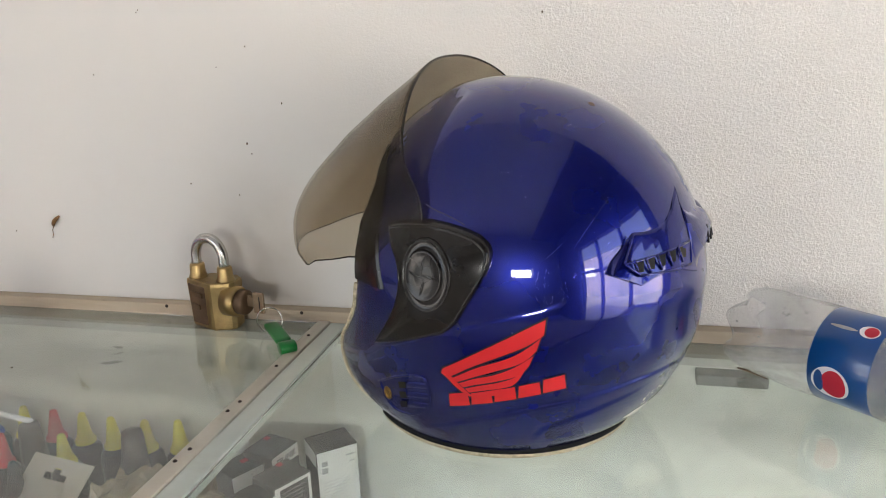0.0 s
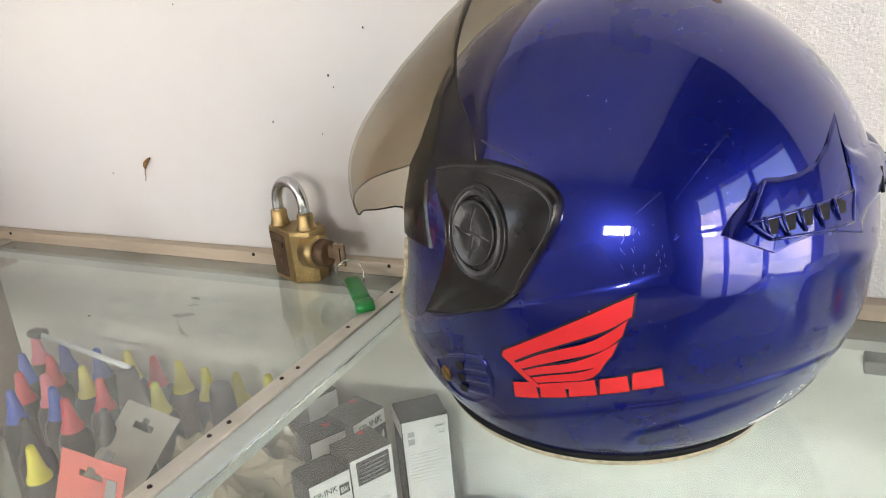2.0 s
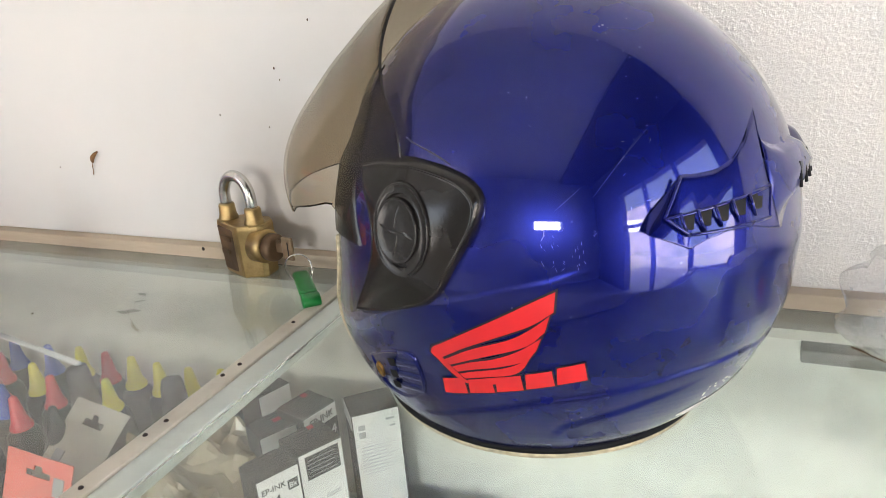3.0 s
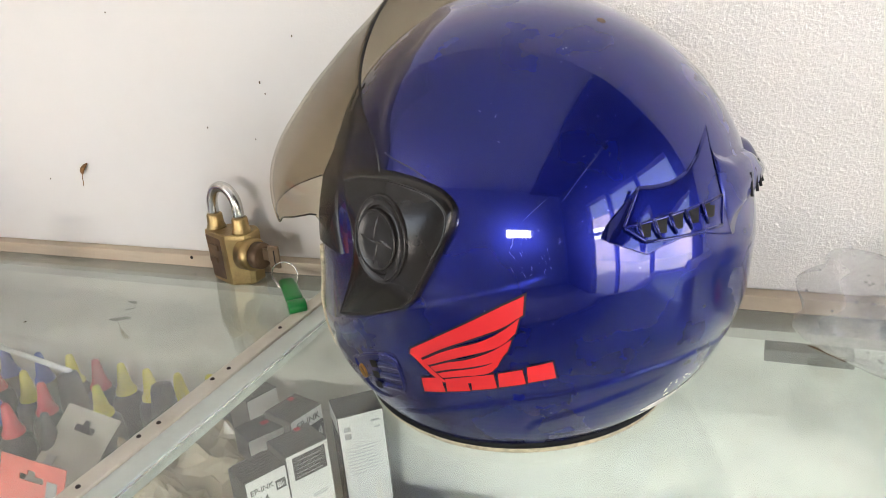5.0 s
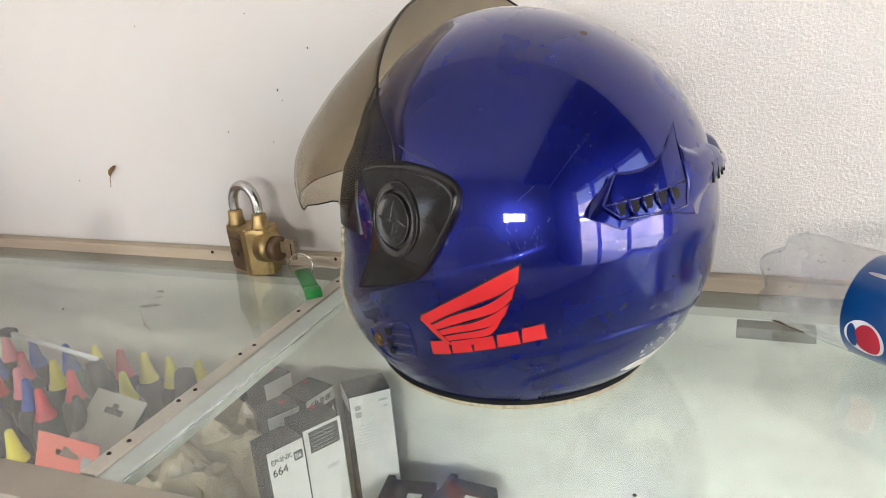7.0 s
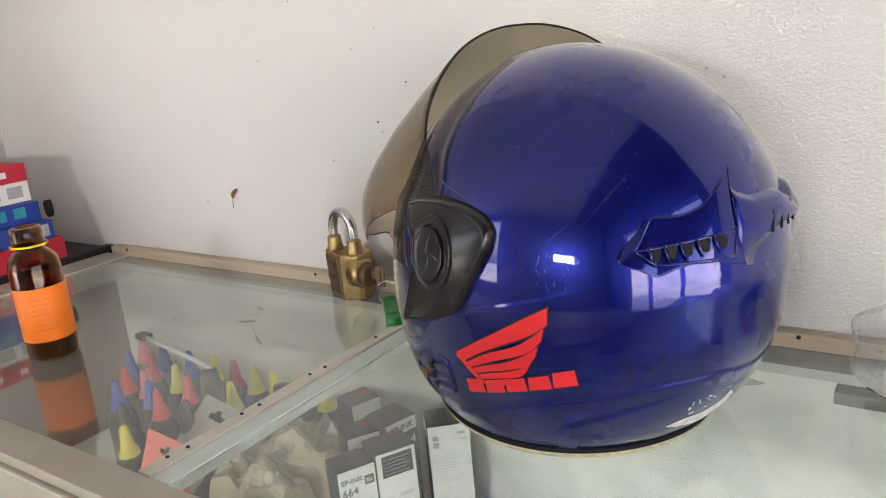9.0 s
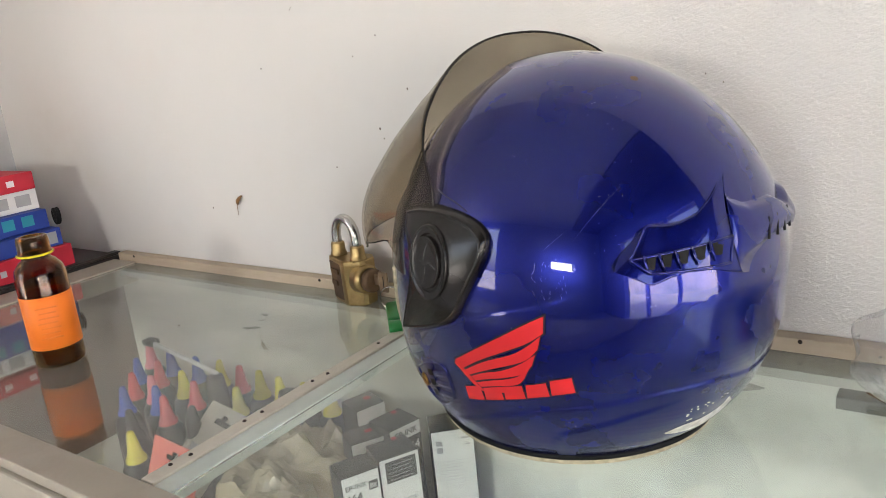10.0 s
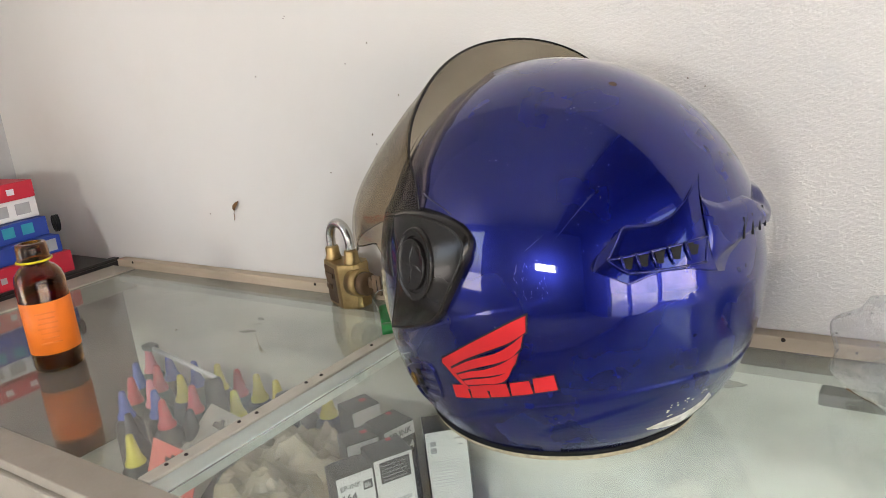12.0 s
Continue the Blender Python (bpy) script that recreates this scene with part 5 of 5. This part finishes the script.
def crumpled(name, label, x0, x1, y0, y1, z, amp, material, seed, tilt=(0, 0)):
    """A heap of crumpled sheet lying on the shelf."""
    rows = []
    n = 26
    for i in range(n):
        row = []
        for j in range(n):
            u, v = i / (n - 1), j / (n - 1)
            x, y = x0 + (x1 - x0) * u, y0 + (y1 - y0) * v
            e = min(1, 5 * min(u, 1 - u, v, 1 - v))
            p = Vector((x * 22, y * 22, seed))
            h = amp * (0.75 * abs(noise.noise(p)) + 0.35 * abs(noise.noise(p * 2.3)) + 0.15 * noise.noise(p * 5))
            row.append((x + 0.006 * noise.noise(p * 1.7), y + 0.006 * noise.noise(p * 1.3 + Vector((3, 1, 0))), SHELF + 0.001 + e * max(0.0, (z - SHELF) * (0.7 + 0.3 * e) + h + tilt[0] * (u - 0.5) + tilt[1] * (v - 0.5))))
        rows.append(row)
    ob = thing(name, label, "bag")
    solid(part("sheet", grid_mesh(rows), material, ob, "", False), 0.0006)
    return ob


crumpled("plastic_bag", "crumpled dusty plastic bag lying on the shelf", -0.440, -0.215, 0.665, 0.765, -0.165, 0.06, M_BAG, 3.1)
crumpled("plastic_bag", "crumpled dusty plastic bag lying on the shelf", -0.435, -0.265, 0.500, 0.655, -0.190, 0.05, M_BAG, 7.7)
crumpled("plastic_bag", "crumpled dusty plastic bag lying on the shelf", -0.395, -0.245, 0.615, 0.690, -0.165, 0.05, M_BAG, 5.2)
crumpled("paper_packet", "creased brown paper packet lying on the shelf", -0.330, -0.222, 0.49, 0.645, -0.165, 0.035, M_PAPER, 1.7)
crumpled("paper_packet", "creased brown paper packet lying on the shelf", -0.205, -0.10, 0.47, 0.615, -0.205, 0.04, M_PAPER, 9.3)

# ---- ink boxes ----


def ink_box(label, corner, along, w, d, top, side=1):
    """An upright carton; its printed face runs from the corner along a direction."""
    a = Vector((*along, 0)).normalized()
    b = Vector((-a.y, a.x, 0))
    m = Matrix((a, b, Vector((0, 0, 1)))).transposed().to_4x4()
    m.translation = (corner[0], corner[1], SHELF)
    ob = thing("ink_box", label, "box", "ink boxes on the shelf", at=m)
    h = top - SHELF
    part("carton", box(0, w, 0, d, 0.0003, h, 0.0008), M_CARDDK, ob, "", False)
    part("front_panel", box(0.0008, w - 0.0008, -0.0004, 0.001, 0.0015, h - 0.001), M_CARD, ob, "white printed face", False)
    for k in range(7):
        part("top_line", box(0.004, w - 0.004, 0.006 + 0.004 * k, 0.0068 + 0.004 * k, h - 0.0004, h + 0.0003), M_LIDLINE, ob, "", False)
    return ob, h


def face_print(ob, x0, x1, z0, z1, material):
    part("print_bar", box(x0, x1, -0.0007, 0.0, z0, z1), material, ob, "", False)


bA, h = ink_box("white and black upright ink box with small print", (-0.1765, 0.7465), (0.0275, 0.024), 0.043, 0.036, -0.115)
face_print(bA, 0.005, 0.011, h - 0.016, h - 0.011, M_CARDGREY)
face_print(bA, 0.005, 0.011, h - 0.024, h - 0.018, M_CARDGREY)
face_print(bA, 0.030, 0.038, h - 0.011, h - 0.009, M_CARDGREY)
face_print(bA, 0.033, 0.038, h - 0.018, h - 0.0165, M_CARDGREY)
for k in range(9):
    face_print(bA, 0.005, 0.037 - 0.004 * (k % 3), h - 0.034 - 0.0035 * k, h - 0.0332 - 0.0035 * k, mat("pale_print", (0.66, 0.66, 0.68), 0.6))
side = part("side_panel", box(-0.0004, 0.001, 0.001, 0.035, h - 0.016, h - 0.001), M_CARD, bA, "white band on the black side", False)
bB, h = ink_box("black ink box with a lettered white band", (-0.215, 0.7300), (0.0105, 0.037), 0.0385, 0.036, -0.115)
bB.children[1].scale = (1, 1, 1)
part("dark_front", box(0.0006, 0.0379, -0.0007, 0.0, 0.001, h - 0.015), M_CARDDK, bB, "", False)
FACE = Matrix(((1, 0, 0, 0), (0, 0, -1, -0.0008), (0, 1, 0, 0), (0, 0, 0, 1)))


def face_text(ob, text, x, z, size, material):
    return letters(text, size, material, ob, Matrix.Translation((x, 0, z)) @ FACE)


face_text(bB, "EP-INK", 0.006, h - 0.0115, 0.0092, M_CARDDK)
face_text(bB, "664", 0.016, h - 0.030, 0.013, M_CARD)
bC, h = ink_box("white and black upright ink box with a dark text block", (-0.190, 0.6825), (0.020, 0.036), 0.041, 0.034, -0.115)
face_print(bC, 0.006, 0.037, h - 0.026, h - 0.004, M_CARDDK)
for k in range(5):
    face_print(bC, 0.008, 0.033 - 0.003 * (k % 2), h - 0.0085 - 0.0038 * k, h - 0.0078 - 0.0038 * k, M_CARDGREY)
    bC.children[-1].location.y = -0.0003
face_print(bC, 0.020, 0.034, h - 0.050, h - 0.046, mat("pale_print_2", (0.62, 0.62, 0.64), 0.6))
bD, h = ink_box("white and black ink box lettered with its ink number", (-0.2045, 0.6455), (0.0165, 0.0315), 0.0375, 0.030, -0.117)
face_text(bD, "EP-INK", 0.003, h - 0.014, 0.0070, M_CARDDK)
face_text(bD, "664", 0.003, h - 0.026, 0.0105, M_CARDDK)
face_print(bD, 0.026, 0.035, h - 0.020, h - 0.011, M_CARDDK)
face_text(bD, "Bk", 0.0268, h - 0.0178, 0.0065, M_CARD)
bD.children[-1].location.y = -0.0004
for x, y, a, w, d, tp in ((-0.243, 0.703, 60, 0.036, 0.030, -0.122), (-0.2850, 0.7600, 70, 0.036, 0.034, -0.122)):
    ob, h = ink_box("black-topped ink box half hidden behind the others", (x, y), (math.cos(radians(a)), math.sin(radians(a))), w, d, tp)
    part("red_mark", box(w * 0.6, w * 0.8, d * 0.5, d * 0.7, h - 0.0002, h + 0.0004), M_CARDRED, ob, "", False)
for ob in (bB, bC):
    part("red_mark", box(0.026, 0.031, 0.028, 0.033, 0.1398, 0.1407), M_CARDRED, ob, "", False)

# black plastic spare parts at the back of the shelf
for x, y, a in ((-0.125, 0.742, 8), (-0.070, 0.755, -6)):
    ob = thing("printer_part", "black plastic printer part lying on the shelf", "printer part", at=pose(x, y, SHELF, 0, 0, a))
    part("housing", box(-0.028, 0.026, -0.03, 0.03, 0, 0.038, 0.003), M_BLACKPL, ob, "", False)
    part("rib", box(-0.024, -0.016, -0.026, 0.026, 0.0382, 0.045, 0.001), M_BLACKPL, ob, "", False)
    part("paper_tab", box(0.002, 0.016, -0.012, 0.006, 0.0382, 0.0392), M_CARD, ob, "white paper tab", False)
slip = thing("price_slip", "small red and white printed slip on the shelf", "slip", at=pose(-0.300, 0.520, -0.165, 8, 4, 30))
part("paper", box(-0.02, 0.02, -0.012, 0.012, 0, 0.001), M_CARD, slip, "", False)
part("red_edge", box(0.012, 0.0202, -0.0122, 0.0122, 0.0011, 0.0016), M_CARDRED, slip, "", False)

# ---- marks on the wall ----
husk = thing("insect_husk", "dry brown insect husk stuck to the wall", "husk", at=pose(-0.486, 0.8195, 0.0915))
part("husk_body", tube([(0.007, -0.0015, 0.0085), (0.004, -0.003, 0.006), (0.001, -0.0035, 0.003), (-0.001, -0.003, 0.0), (-0.002, -0.002, -0.003)], [0.0008, 0.0019, 0.0024, 0.0019, 0.0008], 8), M_INSECT, husk)
part("thread", tube([(-0.002, -0.002, -0.003), (-0.0045, -0.0012, -0.007), (-0.005, -0.0008, -0.012), (-0.0065, -0.0006, -0.016)], 0.0004, 5), M_INSECT, husk)
_sp = ((-0.253, 0.176, 0.0022), (-0.249, 0.166, 0.0014), (-0.213, 0.214, 0.0018), (-0.412, 0.245, 0.0014), (-0.355, 0.302, 0.0013), (-0.245, 0.267, 0.0014), (0.033, 0.287, 0.0020), (-0.319, 0.136, 0.0016),
       (-0.267, 0.125, 0.0013), (-0.277, 0.249, 0.0012), (-0.538, 0.082, 0.0014), (0.072, 0.212, 0.0013), (0.085, 0.205, 0.0012), (-0.353, 0.304, 0.0011))
for x, z, r in _sp:
    sp = thing("wall_speck", "tiny dark dirt speck on the wall", "speck", "specks on the wall", at=pose(x, 0.8197, z))
    part("speck", moved(lathe(((r * 0.5, 0), (r * 0.4, 0.0005), (0, 0.0008)), 8), pose(0, 0, 0, 90, 0, 0) @ Matrix.Diagonal((0.8, 1.3, 1, 1))), M_SPECK, sp)
for x, y in ((-0.190, 0.787), (-0.42, 0.66), (0.30, 0.60), (0.13, 0.52), (-0.60, 0.60)):
    sp = thing("glass_speck", "tiny dark speck of dirt on the glass top", "speck", "specks on the glass", at=pose(x, y, 0.0001))
    part("speck", lathe(((0.0012, 0), (0.0010, 0.0005), (0, 0.0008)), 8), M_SPECK, sp)
_st = bmesh.new()
_ring = [_st.verts.new((0.024 * (1 + 0.35 * noise.noise(Vector((math.cos(a) * 2, math.sin(a) * 2, 4)))) * math.cos(a), 0.0075 * (1 + 0.4 * noise.noise(Vector((math.cos(a) * 3, math.sin(a) * 3, 9)))) * math.sin(a), 0.0)) for a in [2 * math.pi * k / 40 for k in range(40)]]
_st.faces.new(_ring)
stain = thing("dried_stain", "faint yellowish dried stain on the glass top", "stain", at=pose(0.111, 0.733, 0.0004, 0, 0, 4))
part("film", _st, M_STAIN, stain, "", False)
for x, y, l, a in ((-0.335, 0.684, 0.020, 20), (-0.352, 0.716, 0.012, -10), (-0.342, 0.703, 0.009, 40)):
    smear = thing("glass_smear", "small dull grey smear on the glass top", "smear", "smears on the glass", at=pose(x, y, 0.0004, 0, 0, a))
    _sm = bmesh.new()
    _sm.faces.new([_sm.verts.new((l * 0.5 * (1 + 0.4 * noise.noise(Vector((math.cos(t), math.sin(t), x * 40)))) * math.cos(t), l * 0.18 * (1 + 0.6 * noise.noise(Vector((math.cos(t) * 2, math.sin(t) * 2, y * 40)))) * math.sin(t), 0)) for t in [2 * math.pi * k / 28 for k in range(28)]])
    part("film", _sm, M_SMEAR, smear, "", False)
